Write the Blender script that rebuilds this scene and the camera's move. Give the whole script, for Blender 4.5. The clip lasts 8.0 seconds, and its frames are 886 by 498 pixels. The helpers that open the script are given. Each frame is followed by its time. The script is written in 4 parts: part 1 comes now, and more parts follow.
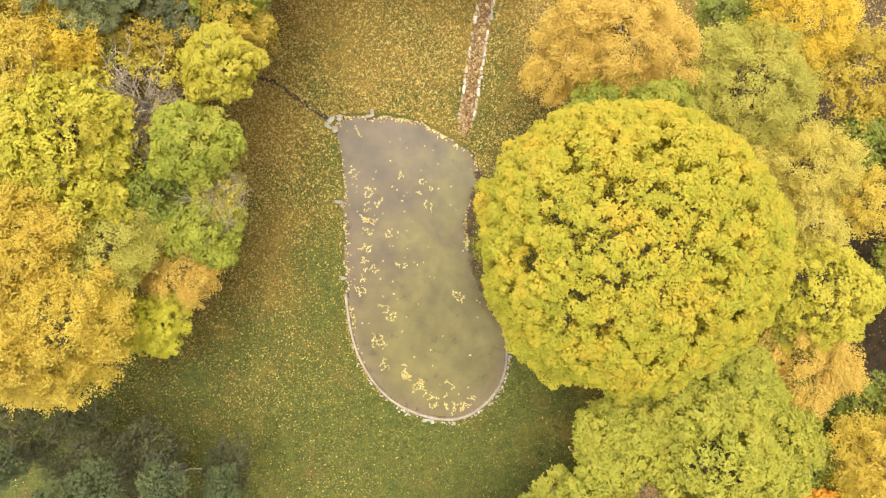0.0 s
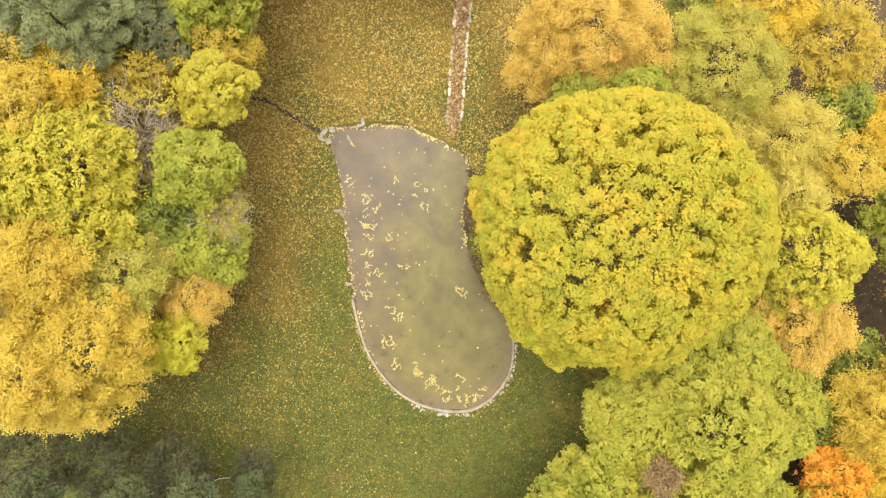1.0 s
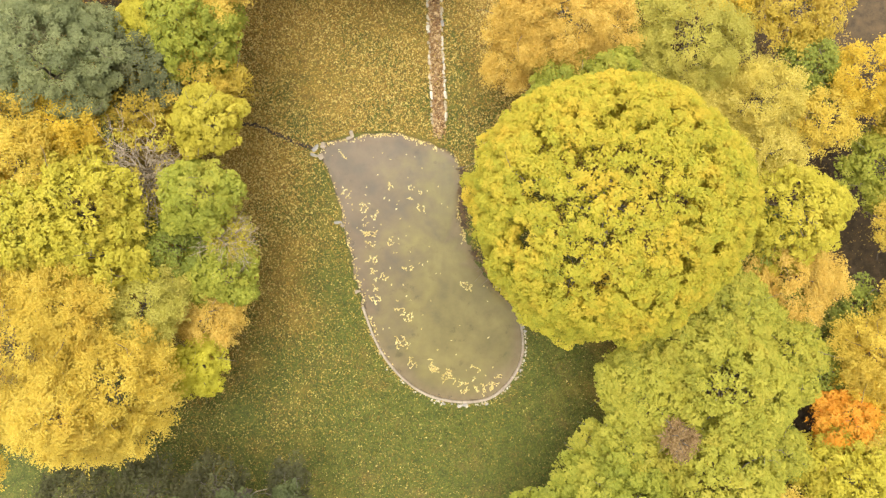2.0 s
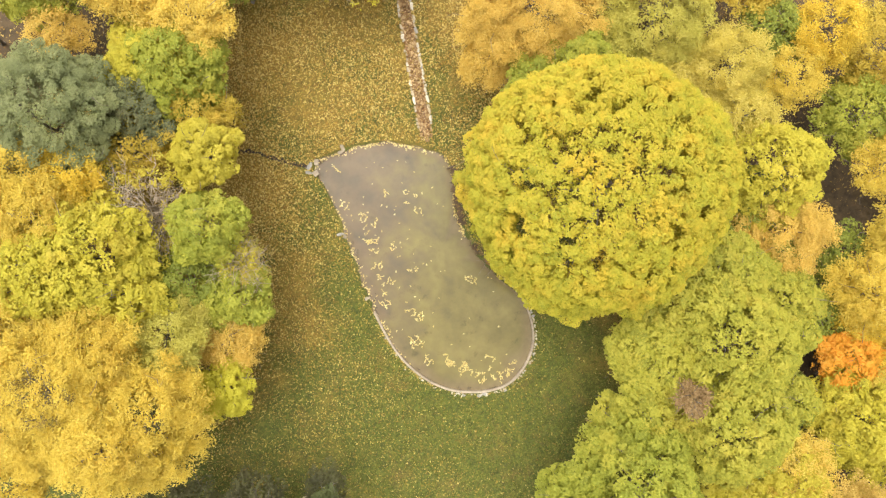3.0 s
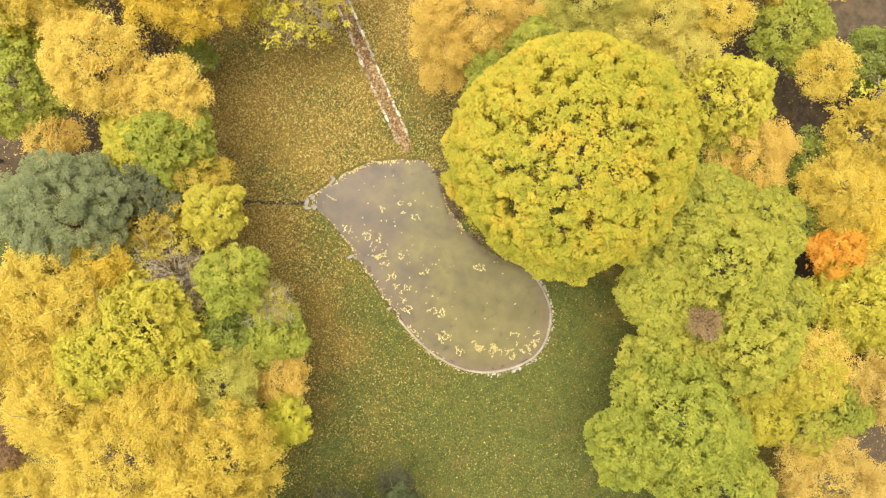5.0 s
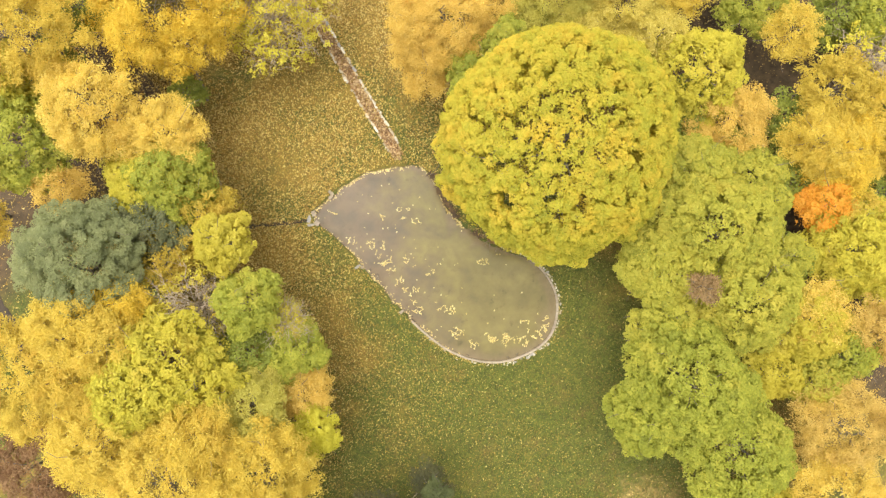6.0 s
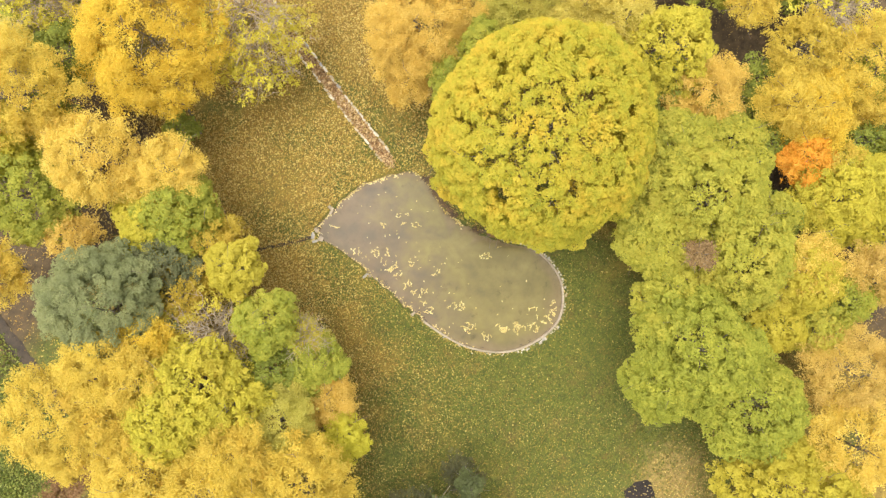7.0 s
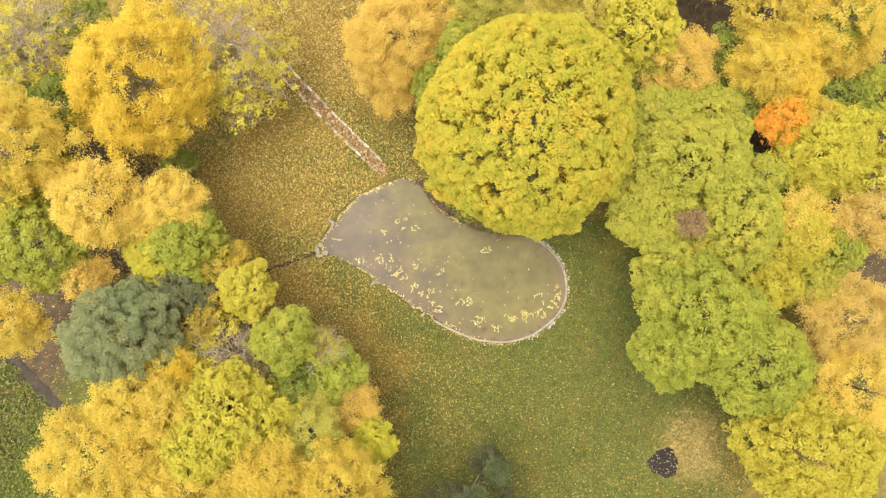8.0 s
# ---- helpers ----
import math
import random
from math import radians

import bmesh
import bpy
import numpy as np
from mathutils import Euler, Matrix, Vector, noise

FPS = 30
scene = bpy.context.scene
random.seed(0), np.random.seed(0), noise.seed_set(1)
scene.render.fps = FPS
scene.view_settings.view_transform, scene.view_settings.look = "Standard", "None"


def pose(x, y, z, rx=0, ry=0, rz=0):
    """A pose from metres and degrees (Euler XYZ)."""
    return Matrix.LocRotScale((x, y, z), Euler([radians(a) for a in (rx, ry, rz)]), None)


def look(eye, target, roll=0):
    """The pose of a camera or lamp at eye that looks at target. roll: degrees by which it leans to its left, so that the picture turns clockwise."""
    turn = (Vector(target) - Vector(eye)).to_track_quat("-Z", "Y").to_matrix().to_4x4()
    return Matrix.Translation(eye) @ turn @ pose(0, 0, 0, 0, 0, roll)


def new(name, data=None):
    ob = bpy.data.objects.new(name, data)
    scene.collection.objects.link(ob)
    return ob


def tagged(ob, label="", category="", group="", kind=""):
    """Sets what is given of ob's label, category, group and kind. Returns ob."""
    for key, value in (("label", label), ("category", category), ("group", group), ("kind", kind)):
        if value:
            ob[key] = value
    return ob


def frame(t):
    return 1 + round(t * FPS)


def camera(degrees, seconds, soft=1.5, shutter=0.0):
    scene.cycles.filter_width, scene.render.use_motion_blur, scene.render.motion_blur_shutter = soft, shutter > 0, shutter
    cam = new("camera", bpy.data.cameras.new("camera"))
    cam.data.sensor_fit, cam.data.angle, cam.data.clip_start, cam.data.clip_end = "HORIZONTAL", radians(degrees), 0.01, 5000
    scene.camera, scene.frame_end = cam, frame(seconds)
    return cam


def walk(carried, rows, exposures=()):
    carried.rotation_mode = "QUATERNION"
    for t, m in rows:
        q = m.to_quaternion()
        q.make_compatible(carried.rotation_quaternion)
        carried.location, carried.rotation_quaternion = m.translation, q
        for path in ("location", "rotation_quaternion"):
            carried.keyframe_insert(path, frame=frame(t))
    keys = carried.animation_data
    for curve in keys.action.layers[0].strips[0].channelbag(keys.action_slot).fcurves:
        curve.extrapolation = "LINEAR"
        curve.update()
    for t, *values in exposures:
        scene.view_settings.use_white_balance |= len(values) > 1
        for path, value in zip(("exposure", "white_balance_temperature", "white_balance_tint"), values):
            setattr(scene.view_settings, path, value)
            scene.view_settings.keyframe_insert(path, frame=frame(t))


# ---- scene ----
# a drone that looks straight down, climbs and turns
cam = camera(71, 8.0, soft=1.3)
walk(cam, [
    (0.0, pose(-0.005, 0.006, 24.989, 0, 0, -0.01)),
    (0.5, pose(0.006, -0.021, 25.391, 0, 0, -2.12)),
    (1.0, pose(0.004, -0.058, 25.806, 0, 0, -5.00)),
    (1.5, pose(-0.011, -0.101, 26.232, 0, 0, -8.33)),
    (2.0, pose(-0.037, -0.143, 26.670, 0, 0, -11.90)),
    (2.5, pose(-0.074, -0.180, 27.117, 0, 0, -15.55)),
    (3.0, pose(-0.118, -0.209, 27.572, 0, 0, -19.21)),
    (3.5, pose(-0.169, -0.227, 28.034, 0, 0, -22.83)),
    (4.0, pose(-0.225, -0.233, 28.502, 0, 0, -26.39)),
    (4.5, pose(-0.285, -0.227, 28.974, 0, 0, -29.91)),
    (5.0, pose(-0.346, -0.210, 29.448, 0, 0, -33.42)),
    (5.5, pose(-0.407, -0.183, 29.922, 0, 0, -36.93)),
    (6.0, pose(-0.466, -0.150, 30.394, 0, 0, -40.47)),
    (6.5, pose(-0.521, -0.113, 30.863, 0, 0, -44.03)),
    (7.0, pose(-0.570, -0.078, 31.325, 0, 0, -47.59)),
    (7.5, pose(-0.611, -0.051, 31.778, 0, 0, -51.11)),
    (8.0, pose(-0.641, -0.039, 32.221, 0, 0, -54.51)),
])

# ---------------------------------------------------------------- sky, sun
world = bpy.data.worlds.new("overcast_sky")
scene.world = world
world.use_nodes = True
wn, wl = world.node_tree.nodes, world.node_tree.links
sky = wn.new("ShaderNodeTexSky")
sky.sky_type = "NISHITA"
sky.sun_disc = False
sky.sun_elevation, sky.sun_rotation = radians(76), radians(-7)
sky.air_density, sky.dust_density, sky.ozone_density = 1.0, 4.0, 0.6
pale = wn.new("ShaderNodeHueSaturation")
pale.inputs["Saturation"].default_value = 0.12
wl.new(sky.outputs[0], pale.inputs["Color"])
wl.new(pale.outputs[0], wn["Background"].inputs["Color"])
wn["Background"].inputs["Strength"].default_value = 0.15

sun = new("sun", bpy.data.lights.new("sun", "SUN"))
sun.data.energy, sun.data.angle, sun.data.color = 1.5, radians(60), (1.0, 0.935, 0.79)
sun.matrix_basis = look((-1, 8, 33), (0, 0, 0))
scene.view_settings.exposure = 1.15


# ---------------------------------------------------------------- materials
def material(name):
    m = bpy.data.materials.new(name)
    m.use_nodes = True
    return m, m.node_tree.nodes, m.node_tree.links, m.node_tree.nodes["Principled BSDF"]


def ramp(nodes, links, fac, stops):
    """A colour ramp over fac; stops are (place, colour)."""
    r = nodes.new("ShaderNodeValToRGB")
    while len(r.color_ramp.elements) < len(stops):
        r.color_ramp.elements.new(0.5)
    for e, (at, c) in zip(r.color_ramp.elements, stops):
        e.position, e.color = at, (*c, 1)
    links.new(fac, r.inputs[0])
    return r.outputs[0]


def blend(nodes, links, fac, a, b, how="MIX"):
    m = nodes.new("ShaderNodeMix")
    m.data_type, m.blend_type = "RGBA", how
    for socket, value in ((m.inputs[0], fac), (m.inputs[6], a), (m.inputs[7], b)):
        if isinstance(value, (int, float)):
            socket.default_value = value
        elif isinstance(value, tuple):
            socket.default_value = (*value, 1)
        else:
            links.new(value, socket)
    return m.outputs[2]


def grain(nodes, links, scale, detail=5.0, rough=0.6, vector=None):
    n = nodes.new("ShaderNodeTexNoise")
    n.inputs["Scale"].default_value, n.inputs["Detail"].default_value = scale, detail
    n.inputs["Roughness"].default_value = rough
    if vector is None:
        vector = nodes.new("ShaderNodeTexCoord").outputs["Object"]
    links.new(vector, n.inputs["Vector"])
    return n.outputs["Fac"]


def span(nodes, links, value, low, high, to_low=0.0, to_high=1.0):
    n = nodes.new("ShaderNodeMapRange")
    n.interpolation_type = "SMOOTHSTEP"
    for k, v in zip((1, 2, 3, 4), (low, high, to_low, to_high)):
        n.inputs[k].default_value = v
    links.new(value, n.inputs[0])
    return n.outputs[0]


def bump(nodes, links, bsdf, height, strength, distance):
    b = nodes.new("ShaderNodeBump")
    b.inputs["Strength"].default_value, b.inputs["Distance"].default_value = strength, distance
    links.new(height, b.inputs["Height"])
    links.new(b.outputs[0], bsdf.inputs["Normal"])


def leaf_material(name, dark, mid, light, turned, share=0.5, patch=0.55, crown=False):
    """Leaves: each one its own tone, on a crown each spray too, and whole boughs that have turned colour."""
    m, n, l, p = material(name)
    each = n.new("ShaderNodeNewGeometry").outputs["Random Per Island"]
    if crown:
        spray = n.new("ShaderNodeAttribute")
        spray.attribute_name = "spray"
        both = n.new("ShaderNodeMix")
        both.inputs[0].default_value = 0.36
        l.new(spray.outputs["Fac"], both.inputs[2])
        l.new(each, both.inputs[3])
        each = both.outputs[0]
    own = ramp(n, l, each, [(0.0, dark), (0.45, mid), (0.95, light)])
    where = n.new("ShaderNodeVectorMath")
    where.operation = "ADD"
    l.new(n.new("ShaderNodeTexCoord").outputs["Object"], where.inputs[0])
    shift = n.new("ShaderNodeVectorMath")
    shift.operation = "SCALE"
    shift.inputs[0].default_value = (37, 53, 71)
    l.new(n.new("ShaderNodeObjectInfo").outputs["Random"], shift.inputs["Scale"])
    l.new(shift.outputs[0], where.inputs[1])
    boughs = grain(n, l, patch, 5.0, 0.7, where.outputs[0])
    mask = span(n, l, boughs, 0.6 - 0.3 * share, 0.8 - 0.3 * share)
    tone = blend(n, l, mask, own, blend(n, l, 0.4, turned, own))
    fine = grain(n, l, 6.0, 2.0, 0.5, where.outputs[0])
    tone = blend(n, l, 0.3 if crown else 0.5, tone, ramp(n, l, fine, [(0.25, (0.75, 0.75, 0.75)), (0.75, (1, 1, 1))]), "MULTIPLY")
    l.new(tone, p.inputs["Base Color"])
    p.inputs["Roughness"].default_value = 0.62
    p.inputs["Specular IOR Level"].default_value = 0.3
    glow = n.new("ShaderNodeBsdfTranslucent")
    l.new(tone, glow.inputs["Color"])
    mix = n.new("ShaderNodeMixShader")
    mix.inputs[0].default_value = 0.4
    l.new(p.outputs[0], mix.inputs[1])
    l.new(glow.outputs[0], mix.inputs[2])
    l.new(mix.outputs[0], n["Material Output"].inputs["Surface"])
    return m


def solid_material(name, stops, scale, roughness=0.85, relief=0.4, depth=0.01, own=0.25):
    """Stone, bark, soil: two scales of grain and each piece its own tone."""
    m, n, l, p = material(name)
    coarse, fine = grain(n, l, scale), grain(n, l, scale * 6, 4.0)
    tone = ramp(n, l, coarse, stops)
    tone = blend(n, l, 0.4, tone, ramp(n, l, fine, [(0.3, (0.55, 0.53, 0.5)), (0.7, (1, 1, 1))]), "MULTIPLY")
    each = ramp(n, l, n.new("ShaderNodeObjectInfo").outputs["Random"], [(0, (0.6, 0.58, 0.55)), (1, (1, 1, 1))])
    tone = blend(n, l, own, tone, each, "MULTIPLY")
    l.new(tone, p.inputs["Base Color"])
    p.inputs["Roughness"].default_value = roughness
    bump(n, l, p, fine, relief, depth)
    return m


def ground_material():
    m, n, l, p = material("meadow_ground")
    at = n.new("ShaderNodeTexCoord").outputs["Object"]
    xyz = n.new("ShaderNodeSeparateXYZ")
    l.new(at, xyz.inputs[0])
    broad, middle, fine = grain(n, l, 0.35, 4.0), grain(n, l, 2.2, 6.0, 0.7), grain(n, l, 22.0, 5.0, 0.75)
    tufts = grain(n, l, 7.0, 3.0, 0.6)
    grass = ramp(n, l, middle, [(0.25, (0.042, 0.053, 0.007)), (0.5, (0.09, 0.108, 0.014)), (0.75, (0.175, 0.172, 0.029))])
    litter = ramp(n, l, middle, [(0.25, (0.13, 0.088, 0.016)), (0.5, (0.25, 0.168, 0.03)), (0.75, (0.4, 0.275, 0.05))])
    grass = blend(n, l, 0.8, grass, ramp(n, l, tufts, [(0.33, (0.55, 0.58, 0.5)), (0.66, (1.2, 1.2, 1.15))]), "MULTIPLY")
    # bare reddish earth that shows through the turf
    worn = span(n, l, grain(n, l, 0.62, 6.0, 0.72), 0.5, 0.7, 0.0, 0.75)
    grass = blend(n, l, worn, grass, ramp(n, l, tufts, [(0.3, (0.085, 0.058, 0.014)), (0.7, (0.225, 0.155, 0.036))]))
    # leaf fall: thick to the north and along the western trees, thin to the south
    north = span(n, l, xyz.outputs[1], -5.0, 12.5)
    west = span(n, l, xyz.outputs[0], -3.5, -7.5)
    far_south = span(n, l, xyz.outputs[1], -17.0, -22.0)
    east = span(n, l, xyz.outputs[0], 2.5, 7.0)
    cover = n.new("ShaderNodeMath")
    cover.operation = "MAXIMUM"
    l.new(north, cover.inputs[0])
    westward = n.new("ShaderNodeMath")
    westward.operation = "MULTIPLY"
    l.new(west, westward.inputs[0])
    l.new(span(n, l, xyz.outputs[1], -7.5, 0.0, 0.05, 0.95), westward.inputs[1])
    l.new(westward.outputs[0], cover.inputs[1])
    for other in (far_south, east):
        bigger = n.new("ShaderNodeMath")
        bigger.operation = "MAXIMUM"
        l.new(cover.outputs[0], bigger.inputs[0])
        l.new(other, bigger.inputs[1])
        cover = bigger
    field = n.new("ShaderNodeMath")
    field.operation = "MULTIPLY"
    l.new(cover.outputs[0], field.inputs[0])
    beyond = n.new("ShaderNodeMath")
    beyond.operation = "MAXIMUM"
    l.new(span(n, l, xyz.outputs[0], -13.5, -11.0), beyond.inputs[0])
    l.new(span(n, l, xyz.outputs[1], 7.0, 6.0), beyond.inputs[1])
    l.new(beyond.outputs[0], field.inputs[1])
    cover = field
    ragged = n.new("ShaderNodeMath")
    ragged.operation = "ADD"
    l.new(cover.outputs[0], ragged.inputs[0])
    l.new(span(n, l, broad, 0.3, 0.7, -0.6, 0.5), ragged.inputs[1])
    tone = blend(n, l, span(n, l, ragged.outputs[0], 0.2, 1.3), grass, litter)
    tone = blend(n, l, 0.75, tone, ramp(n, l, fine, [(0.36, (0.36, 0.36, 0.34)), (0.62, (1.2, 1.2, 1.18))]), "MULTIPLY")
    # old straw and shrivelled leaves in the turf
    straw = span(n, l, grain(n, l, 9.0, 6.0, 0.8), 0.55, 0.66)
    tone = blend(n, l, straw, tone, (0.3, 0.22, 0.05))
    rot = span(n, l, grain(n, l, 5.5, 7.0, 0.8), 0.55, 0.68)
    tone = blend(n, l, rot, tone, (0.13, 0.085, 0.022))
    # dark brown wood floor, the shade between the trees put into its colour
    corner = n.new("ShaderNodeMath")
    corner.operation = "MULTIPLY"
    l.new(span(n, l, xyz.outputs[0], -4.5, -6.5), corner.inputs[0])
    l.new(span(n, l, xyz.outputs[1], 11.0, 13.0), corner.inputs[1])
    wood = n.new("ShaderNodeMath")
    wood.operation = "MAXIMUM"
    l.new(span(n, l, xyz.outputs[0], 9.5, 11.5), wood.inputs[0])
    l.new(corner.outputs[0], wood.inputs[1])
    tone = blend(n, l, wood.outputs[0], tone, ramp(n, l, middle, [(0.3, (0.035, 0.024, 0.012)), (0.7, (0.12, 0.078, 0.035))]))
    # a dry straw-coloured patch by the burnt place
    off = n.new("ShaderNodeVectorMath")
    off.operation = "DISTANCE"
    off.inputs[1].default_value = (-1.5, -16.6, 0)
    l.new(at, off.inputs[0])
    dry = n.new("ShaderNodeMath")
    dry.operation = "ADD"
    l.new(off.outputs["Value"], dry.inputs[0])
    l.new(span(n, l, middle, 0.3, 0.7, -0.9, 0.9), dry.inputs[1])
    tone = blend(n, l, span(n, l, dry.outputs[0], 2.6, 0.5), tone, ramp(n, l, tufts, [(0.3, (0.17, 0.115, 0.036)), (0.7, (0.37, 0.27, 0.085))]))
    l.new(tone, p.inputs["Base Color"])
    p.inputs["Roughness"].default_value = 0.95
    bump(n, l, p, fine, 0.7, 0.04)
    return m


def water_material():
    m, n, l, p = material("murky_water")
    at = n.new("ShaderNodeTexCoord").outputs["Object"]
    xyz = n.new("ShaderNodeSeparateXYZ")
    l.new(at, xyz.inputs[0])
    clouds, silt = grain(n, l, 0.7, 5.0, 0.6), grain(n, l, 3.0, 5.0, 0.6)
    olive = ramp(n, l, clouds, [(0.3, (0.12, 0.1, 0.036)), (0.7, (0.215, 0.176, 0.065))])
    mauve = ramp(n, l, clouds, [(0.3, (0.09, 0.07, 0.043)), (0.7, (0.19, 0.14, 0.082))])
    lean = n.new("ShaderNodeMath")
    lean.operation = "MULTIPLY_ADD"
    lean.inputs[1].default_value = -0.45
    l.new(xyz.outputs[1], lean.inputs[0])
    l.new(xyz.outputs[0], lean.inputs[2])
    ragged = n.new("ShaderNodeMath")
    ragged.operation = "ADD"
    l.new(lean.outputs[0], ragged.inputs[0])
    l.new(span(n, l, clouds, 0.25, 0.75, -1.6, 1.6), ragged.inputs[1])
    tone = blend(n, l, span(n, l, ragged.outputs[0], -4.2, 0.3), mauve, olive)
    tone = blend(n, l, 0.35, tone, ramp(n, l, silt, [(0.3, (0.5, 0.48, 0.46)), (0.7, (1, 1, 1))]), "MULTIPLY")
    l.new(tone, p.inputs["Base Color"])
    p.inputs["Roughness"].default_value = 0.08
    p.inputs["IOR"].default_value = 1.33
    p.inputs["Specular IOR Level"].default_value = 0.2
    blots = span(n, l, grain(n, l, 1.6, 8.0, 0.72), 0.56, 0.7)
    tone = blend(n, l, blots, tone, blend(n, l, 1.0, tone, (0.62, 0.6, 0.58), "MULTIPLY"))
    # silt stirred up in the shallows
    deep = n.new("ShaderNodeAttribute")
    deep.attribute_name = "depth"
    tone = blend(n, l, span(n, l, deep.outputs["Fac"], 0.0, 0.6, 0.6, 0.0), tone, ramp(n, l, silt, [(0.3, (0.16, 0.115, 0.065)), (0.7, (0.26, 0.19, 0.115))]))
    l.new(tone, p.inputs["Base Color"])
    l.new(span(n, l, deep.outputs["Fac"], 0.0, 0.9, 0.75, 0.95), p.inputs["Alpha"])
    bump(n, l, p, silt, 0.05, 0.01)
    return m


GROUND = ground_material()
WATER = water_material()
MUD = solid_material("pond_mud", [(0.3, (0.26, 0.195, 0.14)), (0.7, (0.4, 0.31, 0.23))], 1.5)
CONCRETE = solid_material("weathered_concrete", [(0.3, (0.27, 0.215, 0.155)), (0.7, (0.46, 0.38, 0.28))], 3.0)
PALE_STONE = solid_material("pale_limestone", [(0.3, (0.48, 0.42, 0.31)), (0.7, (0.74, 0.68, 0.54))], 5.0)
BEIGE_STONE = solid_material("buff_limestone", [(0.3, (0.36, 0.29, 0.18)), (0.7, (0.6, 0.5, 0.33))], 5.0)
GREY_STONE = solid_material("grey_stone", [(0.3, (0.27, 0.25, 0.22)), (0.7, (0.45, 0.42, 0.38))], 4.0)
SOIL = solid_material("wet_soil_and_shade", [(0.3, (0.02, 0.014, 0.009)), (0.7, (0.075, 0.052, 0.03))], 4.0, relief=0.8, depth=0.03)
ASH = solid_material("charcoal_ash", [(0.3, (0.01, 0.0065, 0.005)), (0.7, (0.036, 0.024, 0.018))], 8.0, relief=0.9, depth=0.03)
BED = solid_material("reddish_leaf_bed", [(0.3, (0.2, 0.12, 0.06)), (0.7, (0.4, 0.26, 0.13))], 9.0, relief=0.8, depth=0.02)
EARTH = solid_material("bare_brown_earth", [(0.3, (0.035, 0.02, 0.009)), (0.7, (0.13, 0.075, 0.028))], 5.0, relief=0.8, depth=0.03)
BARK = solid_material("grey_brown_bark", [(0.3, (0.13, 0.105, 0.08)), (0.7, (0.26, 0.22, 0.17))], 6.0)
PALE_BARK = solid_material("pale_bark", [(0.3, (0.36, 0.28, 0.19)), (0.7, (0.55, 0.45, 0.32))], 6.0)
FALLEN = leaf_material("fallen_leaves", (0.17, 0.09, 0.022), (0.43, 0.275, 0.05), (0.73, 0.57, 0.19), (0.37, 0.22, 0.036), 0.34, 1.1)
RUSSET = leaf_material("russet_fallen_leaves", (0.12, 0.06, 0.025), (0.36, 0.2, 0.075), (0.74, 0.55, 0.28), (0.5, 0.36, 0.2), 0.4, 3.0)
FLOATING = leaf_material("floating_leaves", (0.36, 0.26, 0.08), (0.62, 0.48, 0.15), (0.78, 0.66, 0.3), (0.5, 0.33, 0.1), 0.25, 2.0)
BLADES = leaf_material("grass_blades", (0.055, 0.07, 0.009), (0.125, 0.136, 0.018), (0.24, 0.235, 0.04), (0.24, 0.19, 0.036), 0.4, 0.8)

WEEDS = leaf_material("field_weeds", (0.08, 0.11, 0.015), (0.17, 0.2, 0.03), (0.32, 0.34, 0.07), (0.28, 0.24, 0.05), 0.4, 1.0)

# ---------------------------------------------------------------- helpers
RNG = np.random.default_rng(7)


def mesh_of(name, verts, faces, mat, smooth=False):
    """A mesh from arrays: faces all of one size."""
    verts, faces = np.asarray(verts, np.float32), np.asarray(faces, np.int32)
    me = bpy.data.meshes.new(name)
    me.vertices.add(len(verts))
    me.vertices.foreach_set("co", verts.ravel())
    me.loops.add(faces.size)
    me.loops.foreach_set("vertex_index", faces.ravel())
    me.polygons.add(len(faces))
    me.polygons.foreach_set("loop_start", np.arange(0, faces.size, faces.shape[1], dtype=np.int32))
    me.materials.append(mat)
    me.update(calc_edges=True)
    if smooth:
        me.shade_smooth()
    return me


def part(name, me, parent, label=""):
    ob = new(name, me)
    ob.parent = parent
    return tagged(ob, label) if label else ob


def leaves_mesh(name, centres, normals, size, mat, rng, slim=0.75, fold=0.18, fine=False, even=True):
    """One leaf a centre, turned at random about its normal: two triangles folded along the midrib, or, for fine leaves, one."""
    k = len(centres)
    normals = normals / np.linalg.norm(normals, axis=1, keepdims=True)
    ahead = np.cross(normals, rng.normal(size=(k, 3)))
    ahead /= np.linalg.norm(ahead, axis=1, keepdims=True) + 1e-9
    side = np.cross(normals, ahead)
    s = (size * rng.uniform(0.65, 1.25, k) if even else size * np.exp(rng.normal(-0.1, 0.42, k)).clip(0.4, 2.2))[:, None]
    if fine:
        v = np.empty((k, 3, 3))
        v[:, 0] = centres - ahead * s * 0.5 + side * s * 0.5 * slim
        v[:, 1] = centres - ahead * s * 0.5 - side * s * 0.5 * slim
        v[:, 2] = centres + ahead * s * 0.6
        return mesh_of(name, v.reshape(-1, 3), np.arange(3 * k).reshape(k, 3), mat)
    droop = normals * s * fold
    v = np.empty((k, 4, 3))
    v[:, 0] = centres - ahead * s * 0.5
    v[:, 1] = centres + side * s * 0.5 * slim + ahead * s * 0.05 + droop
    v[:, 2] = centres + ahead * s * 0.5 - droop * 0.5
    v[:, 3] = centres - side * s * 0.5 * slim + ahead * s * 0.05 + droop
    i = np.arange(k)[:, None] * 4
    return mesh_of(name, v.reshape(-1, 3), np.concatenate([i + [0, 2, 1], i + [0, 3, 2]]), mat)


